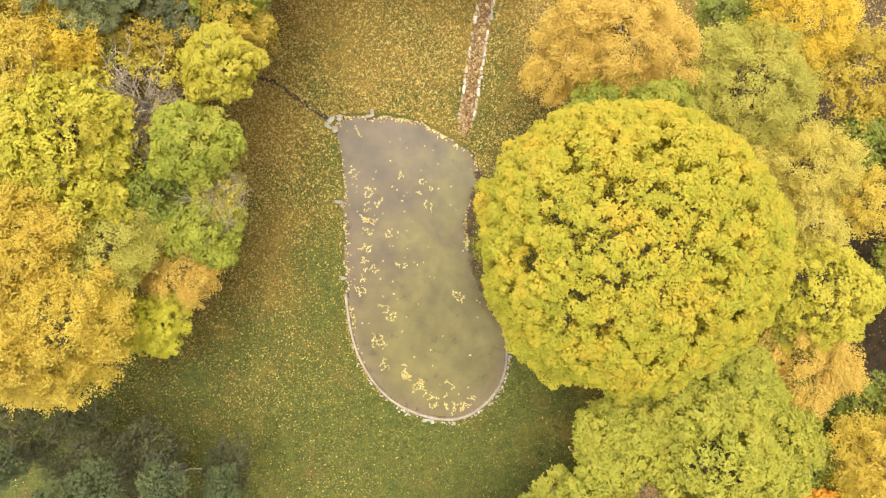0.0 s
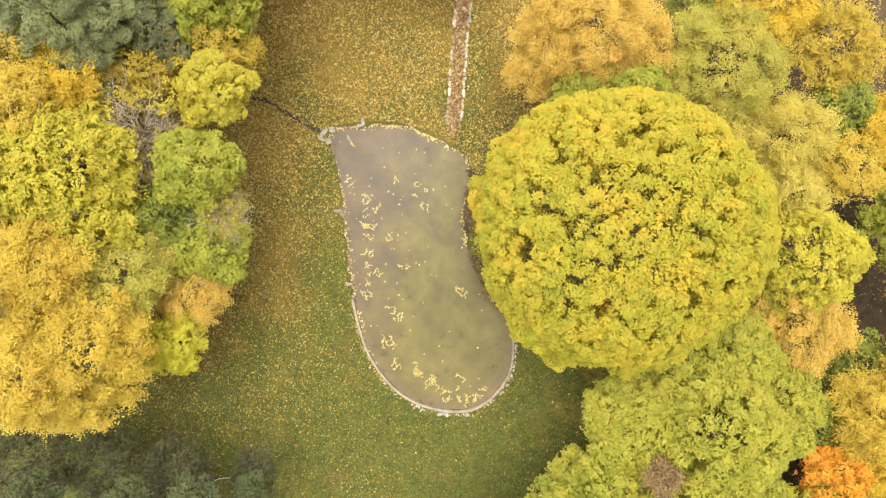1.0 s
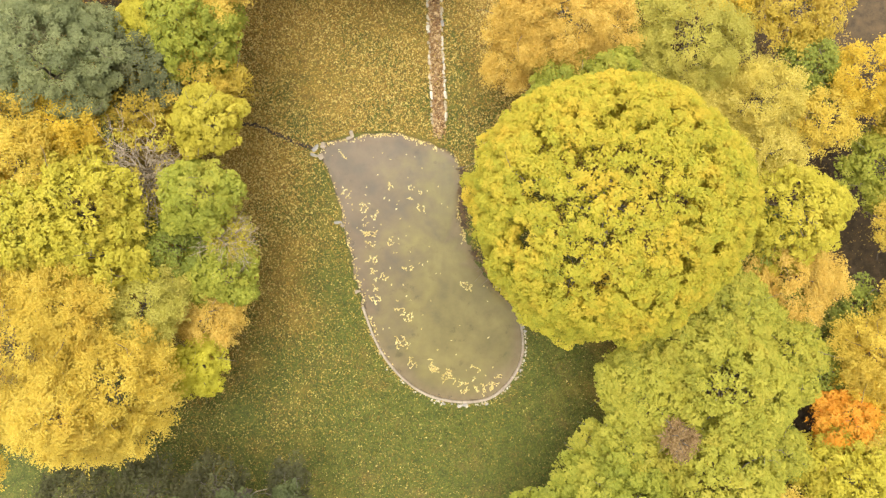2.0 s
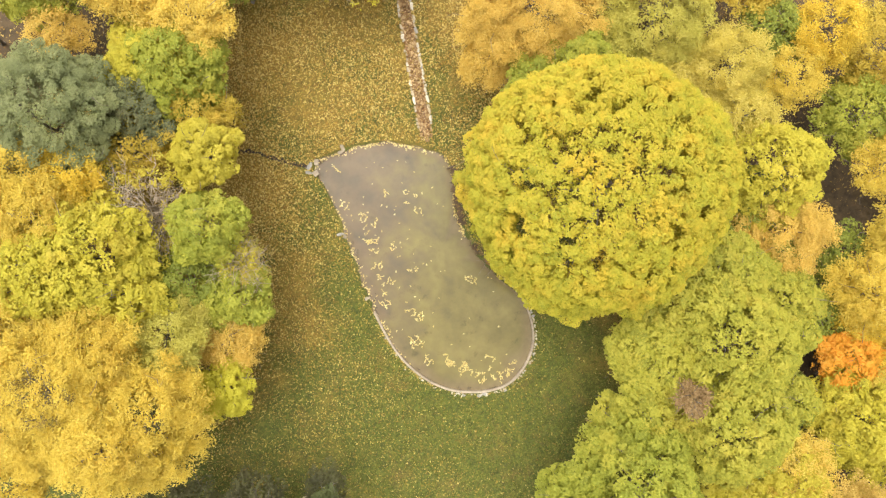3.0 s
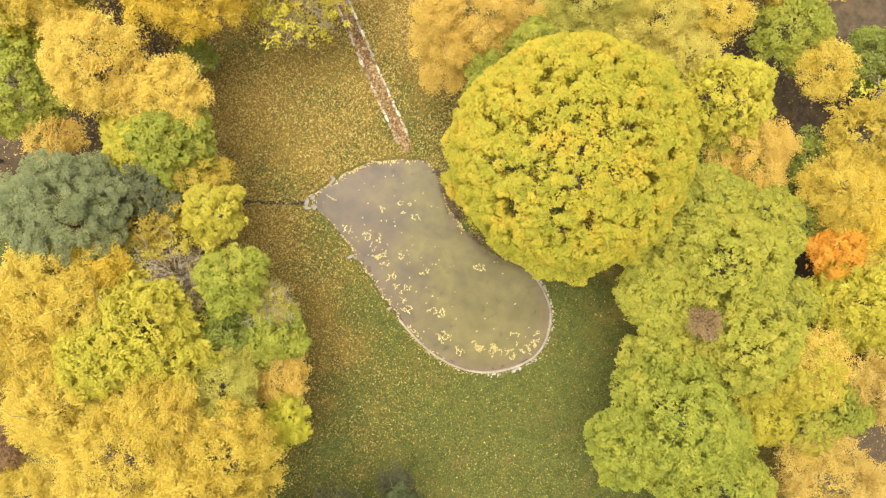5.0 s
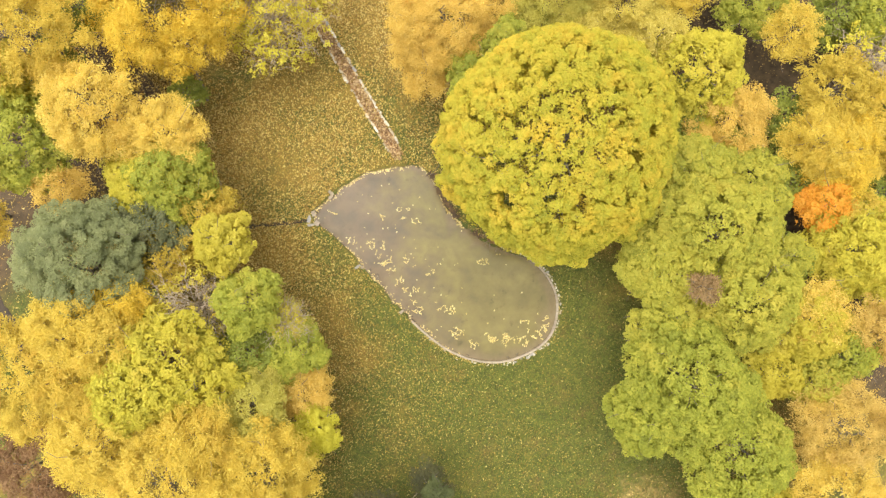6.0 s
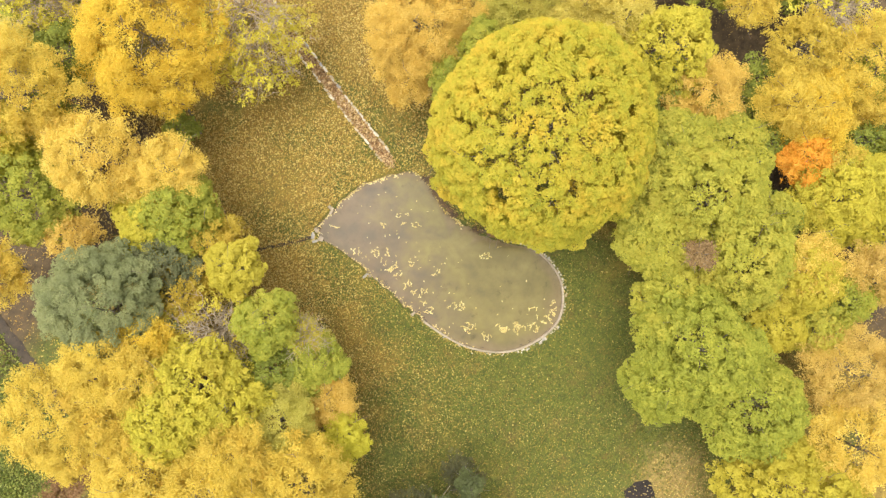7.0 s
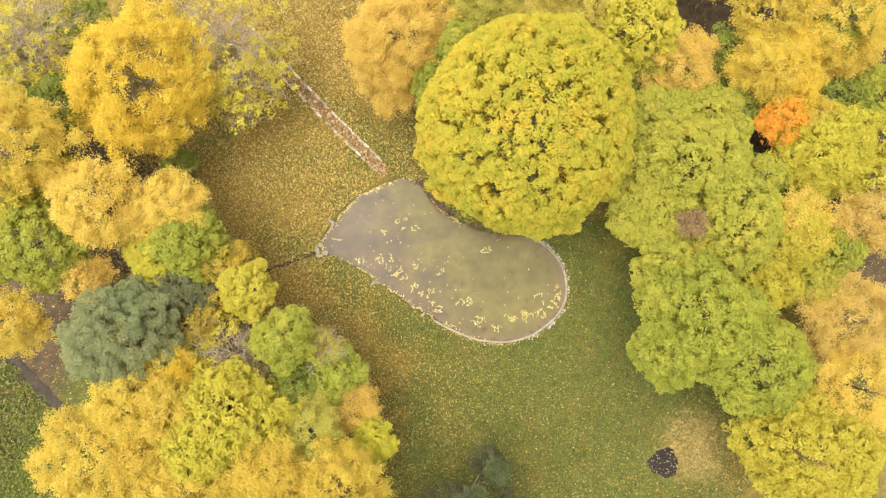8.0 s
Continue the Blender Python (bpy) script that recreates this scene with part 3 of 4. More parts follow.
# ---------------------------------------------------------------- trees
STYLES = {
    # style: name, label, leaf colours (dark, mid, light, turned, share), leaf size, cover, lobe share
    "maple": ("maple_tree", "broad round maple with dense yellow-green leaves", ((0.29, 0.3, 0.026), (0.465, 0.415, 0.034), (0.6, 0.45, 0.046), (0.7, 0.46, 0.045), 0.42), 0.085, 1.4, 0.1),
    "gold": ("birch_tree", "tall tree with fine golden-yellow autumn leaves", ((0.525, 0.377, 0.0451), (0.623, 0.463, 0.0615), (0.689, 0.541, 0.0984), (0.59, 0.394, 0.0533), 0.35), 0.08, 1.22, 0.26),
    "yellow": ("birch_tree", "tree with pale yellow autumn leaves and thin twigs", ((0.574, 0.402, 0.0574), (0.689, 0.5, 0.082), (0.722, 0.574, 0.139), (0.656, 0.435, 0.0738), 0.3), 0.08, 1.22, 0.26),
    "amber": ("lime_tree", "tree with thick amber-yellow autumn leaves", ((0.525, 0.353, 0.0246), (0.672, 0.467, 0.041), (0.722, 0.558, 0.0738), (0.689, 0.492, 0.0656), 0.3), 0.1, 1.22, 0.26),
    "olivegold": ("broadleaf_tree", "tree with olive and gold mottled leaves", ((0.394, 0.287, 0.0328), (0.508, 0.377, 0.0451), (0.607, 0.467, 0.0697), (0.558, 0.369, 0.0492), 0.4), 0.1, 1.15, 0.26),
    "yellowgreen": ("broadleaf_tree", "tree with yellow-green leaves turning gold", ((0.34, 0.31, 0.03), (0.5, 0.44, 0.04), (0.62, 0.52, 0.06), (0.6, 0.46, 0.058), 0.36), 0.1, 1.2, 0.22),
    "lemon": ("young_maple_tree", "small tree with bright lemon-yellow leaves", ((0.377, 0.328, 0.0246), (0.476, 0.402, 0.0369), (0.558, 0.476, 0.0574), (0.476, 0.369, 0.041), 0.35), 0.12, 1.5, 0.28),
    "lime": ("young_maple_tree", "small tree with bright lime-yellow leaves", ((0.443, 0.41, 0.0246), (0.541, 0.484, 0.0369), (0.607, 0.549, 0.0574), (0.492, 0.435, 0.041), 0.3), 0.12, 1.6, 0.3),
    "green": ("broadleaf_tree", "tree still in fresh mid-green leaf", ((0.19, 0.215, 0.024), (0.315, 0.33, 0.036), (0.45, 0.43, 0.055), (0.5, 0.43, 0.055), 0.36), 0.1, 1.3, 0.2),
    "olive": ("broadleaf_tree", "broad tree with olive-green leaves and yellow tips", ((0.24, 0.252, 0.03), (0.385, 0.37, 0.042), (0.51, 0.455, 0.062), (0.55, 0.44, 0.06), 0.36), 0.1, 1.3, 0.18),
    # several of these low trees are added to darken gaps between the crowns
    "darkgreen": ("understorey_tree", "low dark green tree in the shade of its neighbours", ((0.13, 0.16, 0.025), (0.23, 0.26, 0.035), (0.34, 0.36, 0.05), (0.3, 0.3, 0.04), 0.3), 0.1, 1.0, 0.26),
    "sage": ("willow_tree", "soft grey-green willow with fine leaves", ((0.369, 0.336, 0.0533), (0.476, 0.426, 0.0738), (0.558, 0.5, 0.107), (0.574, 0.451, 0.082), 0.38), 0.085, 1.4, 0.24),
    "tanyellow": ("willow_tree", "willow with straw-yellow fine leaves", ((0.41, 0.344, 0.0574), (0.574, 0.467, 0.082), (0.689, 0.574, 0.148), (0.64, 0.492, 0.082), 0.35), 0.085, 1.4, 0.26),
    "tan": ("birch_tree", "thinning tree with tan and orange leaves", ((0.41, 0.271, 0.0574), (0.574, 0.394, 0.0902), (0.689, 0.525, 0.148), (0.656, 0.476, 0.082), 0.4), 0.085, 1.1, 0.26),
    "peach": ("birch_tree", "rounded tree with peach-orange autumn leaves", ((0.508, 0.328, 0.0574), (0.64, 0.435, 0.082), (0.705, 0.525, 0.131), (0.672, 0.467, 0.082), 0.35), 0.08, 1.5, 0.26),
    "orange": ("young_maple_tree", "small maple with vivid orange leaves", ((0.59, 0.221, 0.0123), (0.705, 0.32, 0.0246), (0.738, 0.41, 0.0492), (0.705, 0.377, 0.0328), 0.3), 0.1, 1.5, 0.28),
    "bluegreen": ("pine_tree", "grey-green pine with soft tufted boughs", ((0.15, 0.172, 0.07), (0.225, 0.245, 0.1), (0.34, 0.355, 0.15), (0.28, 0.28, 0.098), 0.4), 0.09, 1.5, 0.2),
    # the darker part of the same pine crown, built as a second tree
    "duskpine": ("pine_tree", "dull brown-grey part of the pine's crown, built as a second pine", ((0.085, 0.09, 0.04), (0.14, 0.15, 0.062), (0.22, 0.225, 0.1), (0.17, 0.155, 0.06), 0.4), 0.09, 1.1, 0.2),
    "conifer": ("spruce_tree", "young grey-green spruce with pale tips", ((0.0561, 0.0693, 0.0231), (0.099, 0.115, 0.0363), (0.158, 0.178, 0.0594), (0.0792, 0.0858, 0.0297), 0.4), 0.09, 0.8, 0.2),
    "copper": ("beech_tree", "tree with dull copper-brown withered leaves", ((0.13, 0.07, 0.03), (0.24, 0.13, 0.055), (0.38, 0.24, 0.11), (0.3, 0.17, 0.07), 0.35), 0.09, 1.1, 0.26),
    # low dark spruces: the shade between the pale tips put into their colour
    "shadespruce": ("spruce_tree", "low spruce, its dull brown-green boughs coloured for the shade between tips", ((0.0462, 0.0449, 0.0172), (0.0891, 0.0858, 0.0317), (0.145, 0.142, 0.0528), (0.112, 0.0924, 0.033), 0.4), 0.09, 0.5, 0.2),
    "bare": ("bare_tree", "nearly bare tree with pale twigs and few leaves", ((0.41, 0.312, 0.0328), (0.574, 0.476, 0.0492), (0.656, 0.59, 0.082), (0.369, 0.246, 0.0656), 0.5), 0.09, 0.06, 0.26),
    "sparse": ("thinning_tree", "half-bare tree with bright yellow leaves and pale twigs", ((0.451, 0.377, 0.0328), (0.623, 0.541, 0.0492), (0.705, 0.64, 0.0984), (0.492, 0.41, 0.0574), 0.35), 0.1, 0.24, 0.26),
    # a brown open patch in the olive crown, built as a slender tree
    "withered": ("withered_patch", "open brown withered patch in the olive tree, built as a slender tree", ((0.12, 0.07, 0.03), (0.3, 0.19, 0.08), (0.46, 0.32, 0.14), (0.36, 0.25, 0.1), 0.35), 0.09, 0.06, 0.35),
    "russet": ("brown_shrub", "low withered brown shrub on the pond bank", ((0.1, 0.06, 0.02), (0.22, 0.12, 0.04), (0.36, 0.22, 0.07), (0.36, 0.16, 0.06), 0.3), 0.08, 1.2, 0.35),
}
LEAVES = {k: leaf_material(k + "_leaves", *v[2], crown=True) for k, v in STYLES.items()}
CLUMPY = ("maple", "green", "olive", "yellowgreen", "lemon", "lime", "darkgreen", "orange", "bluegreen", "duskpine", "conifer", "shadespruce", "russet")
COUNT = [0]
TREES = []


def tree(style, x, y, top, r, base=None):
    """A tree: trunk, boughs and a crown of leaf sprays round its limbs. base: where the trunk stands, if not under the crown."""
    COUNT[0] += 1
    rng = np.random.default_rng(1000 + COUNT[0])
    name, label, _, size, cover, share = STYLES[style]
    TREES.append((x, y, r))
    thing = tagged(new(name), label, "shrub" if style == "russet" else "tree", "trees of the wood")
    thing.location = (x, y, 0)
    # trunk feet are pushed outward so the crowns hide them from the camera
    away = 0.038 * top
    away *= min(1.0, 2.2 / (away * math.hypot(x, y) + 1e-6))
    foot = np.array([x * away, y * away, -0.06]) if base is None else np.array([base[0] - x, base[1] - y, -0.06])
    rz = min(max(1.05 * r, 0.9), 0.42 * top)
    if style == "maple":
        rz = 3.3
    mid = np.array([0, 0, top - rz])
    few, fine = style in ("bare", "sparse"), style not in ("bare", "sparse")
    # the crown's main heads: a middle one and a ring of others round it, each its own height
    clumpy, broad = style in CLUMPY, style == "maple"
    heads = [(np.array([0, 0, 0.0]), 0.96 if broad else 0.8)]
    ring = 4 if r < 1.5 else (17 if broad else 8)
    spin = rng.uniform(0, 6.28)
    for k in range(ring):
        q = rng.uniform(0.15, 0.24) if broad else rng.uniform(0.32, 0.46)
        az = spin + 6.283 * (k + rng.uniform(-0.28, 0.28)) / ring
        d = (1.03 - q) * rng.uniform(0.92, 1.06)
        heads.append((np.array([d * math.cos(az), d * math.sin(az), rng.uniform(-0.35, 0.1)]), q))
    size = (0.064 if style in ("peach", "sage", "tanyellow", "tan") else 0.066 if style in ("gold", "yellow", "amber", "bluegreen", "duskpine") else 0.085 if style in ("maple", "russet") or not clumpy else 0.098) if fine else size
    rl = (0.19 if style == "maple" else 0.225) if clumpy else min(max(share * r, 0.24), 0.46)
    rl = min(rl, 0.4 * r)
    lobes, way, dense = [], [], []
    for layer, many in ((1.0, 4.9 if broad else 4.3), (0.66, 1.5))[: 1 if few else 2]:
        for n, (h, q) in enumerate(heads):
            count = int(max(7, many * (q * r * layer / rl) ** 2))
            k = np.arange(count)
            zz = 1 - (1.5 if layer == 1 else 1.1) * (k + 0.5) / count
            az = k * 2.399963 + rng.normal(0, 0.3, count) + n
            w = np.stack([np.sqrt(1 - zz ** 2) * np.cos(az), np.sqrt(1 - zz ** 2) * np.sin(az), zz], 1)
            p = h + w * (layer * q)
            p += w * rng.uniform(-0.22, 0.14, count)[:, None] / max(r, 1.2) - w * 0.6 * rl / r
            for m, (g, gq) in enumerate(heads):
                if m != n:
                    keep = np.linalg.norm(p - g, axis=1) > gq * 0.66 * layer
                    p, w = p[keep], w[keep]
            lobes.append(p)
            way.append(w)
            dense.append(np.full(len(p), 1.0 if layer == 1 else 0.5))
    way, dense = np.concatenate(way), np.concatenate(dense)
    lobes = np.concatenate(lobes)
    # no crown is quite round
    az, s = np.arctan2(lobes[:, 1], lobes[:, 0]), rng.uniform(0, 6.28, 4)
    bulge = 0.055 * np.sin(2 * az + s[0]) + 0.045 * np.sin(3 * az + s[1]) + 0.035 * np.sin(5 * az + s[2]) + 0.025 * np.sin(9 * az + s[3])
    lobes = mid + lobes * (1 + (0.4 if broad else 1.0) * bulge[:, None] * [1, 1, 0.4]) * [r, r, rz]
    count = len(lobes)
    lr = rl * rng.uniform(0.7, 1.3, count)
    area = (0.55 if fine else 0.42) * size * size * 0.75
    cs, ns, tones = [], [], []
    for c, w, q, thickly in zip(lobes, way, lr, dense):
        share_ = thickly * cover * (1.0 if w[2] > -0.2 else 0.35) * (0.78 if math.hypot(x, y) > 14 else 0.94)
        axis = w * 0.6 + [0, 0, 0.8]
        axis /= np.linalg.norm(axis)
        if clumpy:
            # a clump: leaves over a small dome
            m = max(6, int(share_ * 3.3 * q * q / area))
            d = rng.normal(size=(m, 3)) + axis * 0.9
            d /= np.linalg.norm(d, axis=1, keepdims=True)
            cs.append(c + d * (q * rng.uniform(0.8, 1.12, m))[:, None] * [1, 1, 0.55])
            ns.append(d * 0.5 + [0, 0, 0.6] + rng.normal(0, 0.17, (m, 3)))
            tones.append(np.full(m, rng.beta(2.2, 2.2)))
            continue
        # sprays on the lobe, leaves on the sprays
        per = 22
        m = max(1, int(share_ * 2.0 * q * q / area / per + rng.random()))
        d = rng.normal(size=(m, 3)) * 0.8 + w * 0.8 + [0, 0, 0.7]
        d /= np.linalg.norm(d, axis=1, keepdims=True)
        sp = c + d * (q * rng.uniform(0.45, 1.1, m))[:, None] * [1, 1, 0.5]
        tilt = rng.normal(0, 0.3, (m, 3)) + d * 0.3 + [0, 0, 0.85]
        tilt /= np.linalg.norm(tilt, axis=1, keepdims=True)
        off = rng.normal(0, 1, (m, per, 3)) * 0.105
        off -= (off * tilt[:, None]).sum(-1, keepdims=True) * tilt[:, None] * 0.75
        cs.append((sp[:, None] + off).reshape(-1, 3))
        ns.append(np.repeat(tilt, per, 0) + rng.normal(0, 0.2, (m * per, 3)))
        tones.append(np.repeat(rng.beta(2.2, 2.2, m), per))
    cs, ns, tones = np.concatenate(cs), np.concatenate(ns), np.concatenate(tones)
    if broad:
        # the maple has turned most on its northern side
        tones = np.clip(0.85 * tones - 0.02 + 0.26 * np.clip(cs[:, 1] / r, -0.1, 0.8), 0, 1)
    if fine and r > 0.6:
        # gaps between the sprays that open on the crown's dark inside, some in strings
        lot = np.random.default_rng(5000 + COUNT[0])
        open_ = style in ("yellowgreen", "olivegold")
        k = int((14.0 if broad else 9.0 if open_ else 7.0 if clumpy else 3.0) * r * r)
        a, d = lot.uniform(0, 6.283, k), np.sqrt(lot.random(k)) * 0.97
        core = np.stack([d * np.cos(a), d * np.sin(a), np.sqrt(1 - d * d)], 1)
        core[k // 2:] = core[: k - k // 2] + lot.normal(0, 0.25 / r, (k - k // 2, 3))
        lean = core * [0.8, 0.8, 0.5] + [0, 0, 0.5] + lot.normal(0, 0.12, (k, 3))
        lean /= np.linalg.norm(lean, axis=1, keepdims=True)
        wide, far = lot.uniform(0.03, 0.17 if open_ else 0.085 if broad else 0.12, k), lot.uniform(-1.8, -0.3, k)
        keep = np.ones(len(cs), bool)
        for g, way_, w, end in zip(mid + core * [r, r, rz], lean, wide, far):
            off = cs - g
            deep = off @ way_
            off = off - deep[:, None] * way_
            keep &= ((off ** 2).sum(1) > w * w) | (deep < end)
        cs, ns, tones = cs[keep], ns[keep], tones[keep]
    crown = part("crown", leaves_mesh("crown", cs, ns, size, LEAVES[style], rng, fine=fine), thing)
    spray = crown.data.attributes.new("spray", "FLOAT", "POINT")
    spray.data.foreach_set("value", np.repeat(tones, 3 if fine else 4).astype(np.float32))
    # trunk and boughs
    thick = (0.022 + 0.0055 * top + 0.009 * r) * (1.0 if base is None else 0.6)
    fork = mid * [1, 1, 0.75] + [rng.normal(0, 0.1), rng.normal(0, 0.1), 0]
    if style == "russet":
        fork, thick = np.array([0, 0, 0.15]), 0.03
    bark = PALE_BARK if style in ("bare", "sparse") else BARK
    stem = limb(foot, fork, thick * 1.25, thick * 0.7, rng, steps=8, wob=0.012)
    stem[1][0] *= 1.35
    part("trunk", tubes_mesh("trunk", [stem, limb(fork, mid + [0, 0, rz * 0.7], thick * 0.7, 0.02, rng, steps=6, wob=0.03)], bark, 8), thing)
    chosen = rng.permutation(count)[: min(count, 34 if few else 15)]
    for i in chosen:
        start = fork + (mid + [0, 0, rz * 0.7] - fork) * rng.uniform(0, 0.55)
        line = limb(start, lobes[i], thick * 0.32, 0.012, rng, sag=0.08, steps=6)
        lines = [line]
        for _ in range(6 if few else 2):
            j = int(rng.integers(2, 6))
            tip = line[0][j] + rng.normal(0, 0.42 * lr[i] + 0.25, 3) * [1, 1, 0.6] + way[i] * 0.25
            twig = limb(line[0][j], tip, 0.015 if few else 0.013, 0.006, rng, steps=4, wob=0.08)
            lines.append(twig)
            for _ in range(4 if few else 0):
                tip = twig[0][2] + rng.normal(0, 0.22, 3) + way[i] * 0.1
                lines.append(limb(twig[0][2], tip, 0.009, 0.004, rng, steps=3, wob=0.05))
        part("bough", tubes_mesh("bough", lines, bark, 3), thing)
    return thing


tree("gold", -12.98, 6.32, 9.0, 1.89)
tree("gold", -11.47, 6.06, 7.4, 1.19)
tree("olivegold", -9.54, 6.88, 6.3, 1.22)
tree("olivegold", -7.53, 7.64, 6.3, 1.88)
tree("lemon", -6.97, 5.74, 6.9, 1.24)
tree("bare", -9.55, 4.66, 7.4, 1.82)
tree("yellowgreen", -11.50, 3.43, 8.9, 2.21)
tree("yellowgreen", -10.89, 1.85, 7.8, 1.42)
tree("green", -7.71, 3.29, 7.3, 1.47)
tree("bare", -7.40, 1.79, 5.8, 0.85)
tree("darkgreen", -9.53, 1.77, 6.3, 1.55)
tree("sage", -10.36, 0.11, 7.2, 1.51)
tree("green", -7.92, 0.77, 5.9, 1.43)
tree("peach", -8.84, -0.87, 5.5, 1.31)
tree("lime", -9.62, -2.52, 5.6, 1.20)
tree("gold", -14.05, -0.34, 9.8, 2.58)
tree("gold", -11.64, -2.44, 9.0, 2.22)
tree("gold", -14.65, 2.66, 9.0, 1.89)
tree("gold", -12.35, 0.55, 8.6, 1.65)
tree("green", -7.09, 9.13, 7.0, 1.72)
tree("gold", -14.45, 5.40, 8.6, 1.54)
tree("gold", -12.19, -2.60, 9.8, 1.47)
tree("gold", -12.34, -3.90, 7.4, 1.08)
tree("yellowgreen", -12.77, 3.33, 9.0, 1.56)
tree("gold", -12.34, 5.22, 9.0, 1.33)
tree("amber", -11.22, 6.32, 7.8, 1.09)
tree("gold", -15.82, 6.31, 9.0, 2.88)
tree("gold", -15.31, 3.08, 8.6, 2.09)
tree("bluegreen", -11.45, 8.45, 9.0, 2.55)
tree("yellow", -7.5, 12.9, 8.2, 2.0)
tree("darkgreen", -8.4, 16.4, 4.4, 1.0)
tree("yellow", -5.93, 10.56, 7.1, 1.51)
tree("green", -10.69, 14.47, 7.4, 2.16)
tree("yellowgreen", -7.90, 9.61, 6.6, 2.14)
tree("peach", -10.9, 12.1, 5.9, 1.1)
tree("gold", -13.98, 13.33, 7.0, 1.51)
tree("amber", -2.31, 15.04, 8.6, 3.18, base=(-4.5, 12.9))
tree("bare", 1.20, 13.37, 7.2, 3.04)
tree("sparse", 0.42, 12.25, 5.2, 2.22)
tree("gold", -7.42, 16.95, 9.0, 2.33)
tree("yellowgreen", -9.63, 16.65, 7.4, 1.51)
tree("bare", -3.16, 20.13, 7.2, 2.39)
tree("darkgreen", -5.60, 17.98, 5.7, 1.59)
tree("tanyellow", -7.16, 19.56, 6.6, 1.50)
tree("maple", 5.78, 0.1, 9.0, 4.66)
tree("peach", 5.87, 7.15, 6.6, 2.35)
tree("peach", 3.96, 6.15, 4.5, 1.15)
tree("peach", 4.76, 7.72, 5.7, 1.38)
tree("sage", 10.62, 5.52, 6.1, 2.44)
tree("tanyellow", 12.45, 2.74, 5.6, 1.79)
tree("tanyellow", 12.39, 0.84, 5.2, 1.37)
tree("tanyellow", 10.32, 2.82, 4.5, 1.15)
tree("green", 7.06, 4.74, 5.4, 1.16)
tree("darkgreen", 8.61, 4.77, 4.1, 1.25)
tree("green", 5.15, 4.73, 5.2, 1.05)
tree("peach", 12.6, -4.0, 5.2, 1.9)
tree("yellowgreen", 12.75, -1.5, 6.0, 2.15)
tree("olive", 8.63, -7.01, 7.4, 2.70)
tree("olive", 7.94, -9.87, 7.0, 2.36)
tree("olive", 6.48, -6.90, 6.1, 2.02)
tree("green", 3.6, -10.9, 8.0, 2.7)
tree("green", 3.4, -14.1, 7.5, 2.6)
tree("green", 1.6, -11.0, 6.5, 1.8)
tree("olive", 4.95, -8.5, 5.6, 1.35)
tree("olive", 3.95, -8.35, 4.8, 0.9)
tree("orange", 13.30, -9.43, 4.9, 1.36)
tree("lemon", 9.31, -12.69, 5.7, 1.59)
tree("lemon", 6.91, -13.41, 4.9, 1.36)
tree("yellowgreen", 13.57, -11.79, 5.3, 2.50)
tree("amber", 15.22, -8.14, 5.7, 2.01)
tree("tan", 7.47, -16.76, 6.6, 2.14)
tree("yellow", 5.05, -18.69, 7.0, 2.04)
tree("lemon", 1.5, -18.5, 8.0, 3.0)
tree("tan", 11.42, -15.23, 5.7, 1.38)
tree("gold", 18.24, -8.86, 6.6, 2.56)
tree("olivegold", 16.60, -5.92, 5.7, 1.69)
tree("darkgreen", 15.05, -5.81, 4.1, 1.25)
tree("darkgreen", 9.94, -14.92, 4.1, 1.76)
tree("yellowgreen", 13.40, -14.66, 4.9, 1.57)
tree("olivegold", 14.38, 5.92, 5.7, 1.80)
tree("darkgreen", 14.66, 3.77, 4.9, 1.26)
tree("gold", 14.53, 1.58, 5.3, 1.16)
tree("amber", 12.01, 7.65, 6.1, 1.70)
tree("darkgreen", 10.38, 8.30, 4.1, 1.35)
tree("gold", 14.28, -6.66, 5.7, 1.38)
tree("sparse", 18.93, -5.95, 5.6, 1.91)
tree("green", 18.94, -9.21, 4.9, 1.88)
tree("green", 17.17, -0.63, 4.9, 1.68)
tree("gold", 17.07, -2.83, 4.9, 1.36)
tree("olivegold", 18.50, 1.48, 5.7, 1.90)
tree("amber", 16.39, 2.86, 5.7, 1.48)
tree("darkgreen", 15.05, 2.91, 4.1, 1.35)
tree("gold", 14.91, -7.51, 5.7, 1.59)
tree("yellowgreen", 13.00, -11.52, 5.7, 1.80)
tree("tan", 11.48, -14.67, 6.1, 1.49)
tree("yellow", 9.52, -12.48, 5.7, 1.69)
tree("olive", 5.45, -6.23, 5.6, 1.3)
tree("olive", 6.24, -6.13, 5.7, 1.48)
tree("darkgreen", 14.17, -6.93, 3.8, 1.45)
tree("darkgreen", 11.72, -2.70, 4.1, 1.66)
tree("darkgreen", 13.18, -7.58, 4.1, 1.25)
tree("darkgreen", 10.79, -10.48, 4.1, 1.25)
tree("green", 17.17, -12.67, 4.9, 1.57)
tree("olivegold", 14.14, -10.47, 4.9, 1.36)
tree("darkgreen", 12.45, -2.39, 4.1, 1.25)
tree("darkgreen", 12.35, -4.98, 4.1, 1.14)
tree("sparse", -4.19, 20.54, 6.4, 2.15)
tree("darkgreen", -2.20, 19.58, 4.9, 1.57)
tree("green", -5.55, 21.47, 4.9, 1.47)
tree("darkgreen", -4.85, 16.7, 4.9, 1.0)
tree("olive", 9.31, -4.86, 5.7, 1.59)
tree("darkgreen", 16.19, -11.10, 4.1, 1.35)
tree("yellowgreen", 15.61, -13.62, 4.9, 1.36)
tree("darkgreen", -4.63, 12.66, 3.3, 0.82)
tree("olive", 10.03, -4.75, 5.6, 1.58)
tree("olive", 11.66, -6.41, 5.2, 1.26)
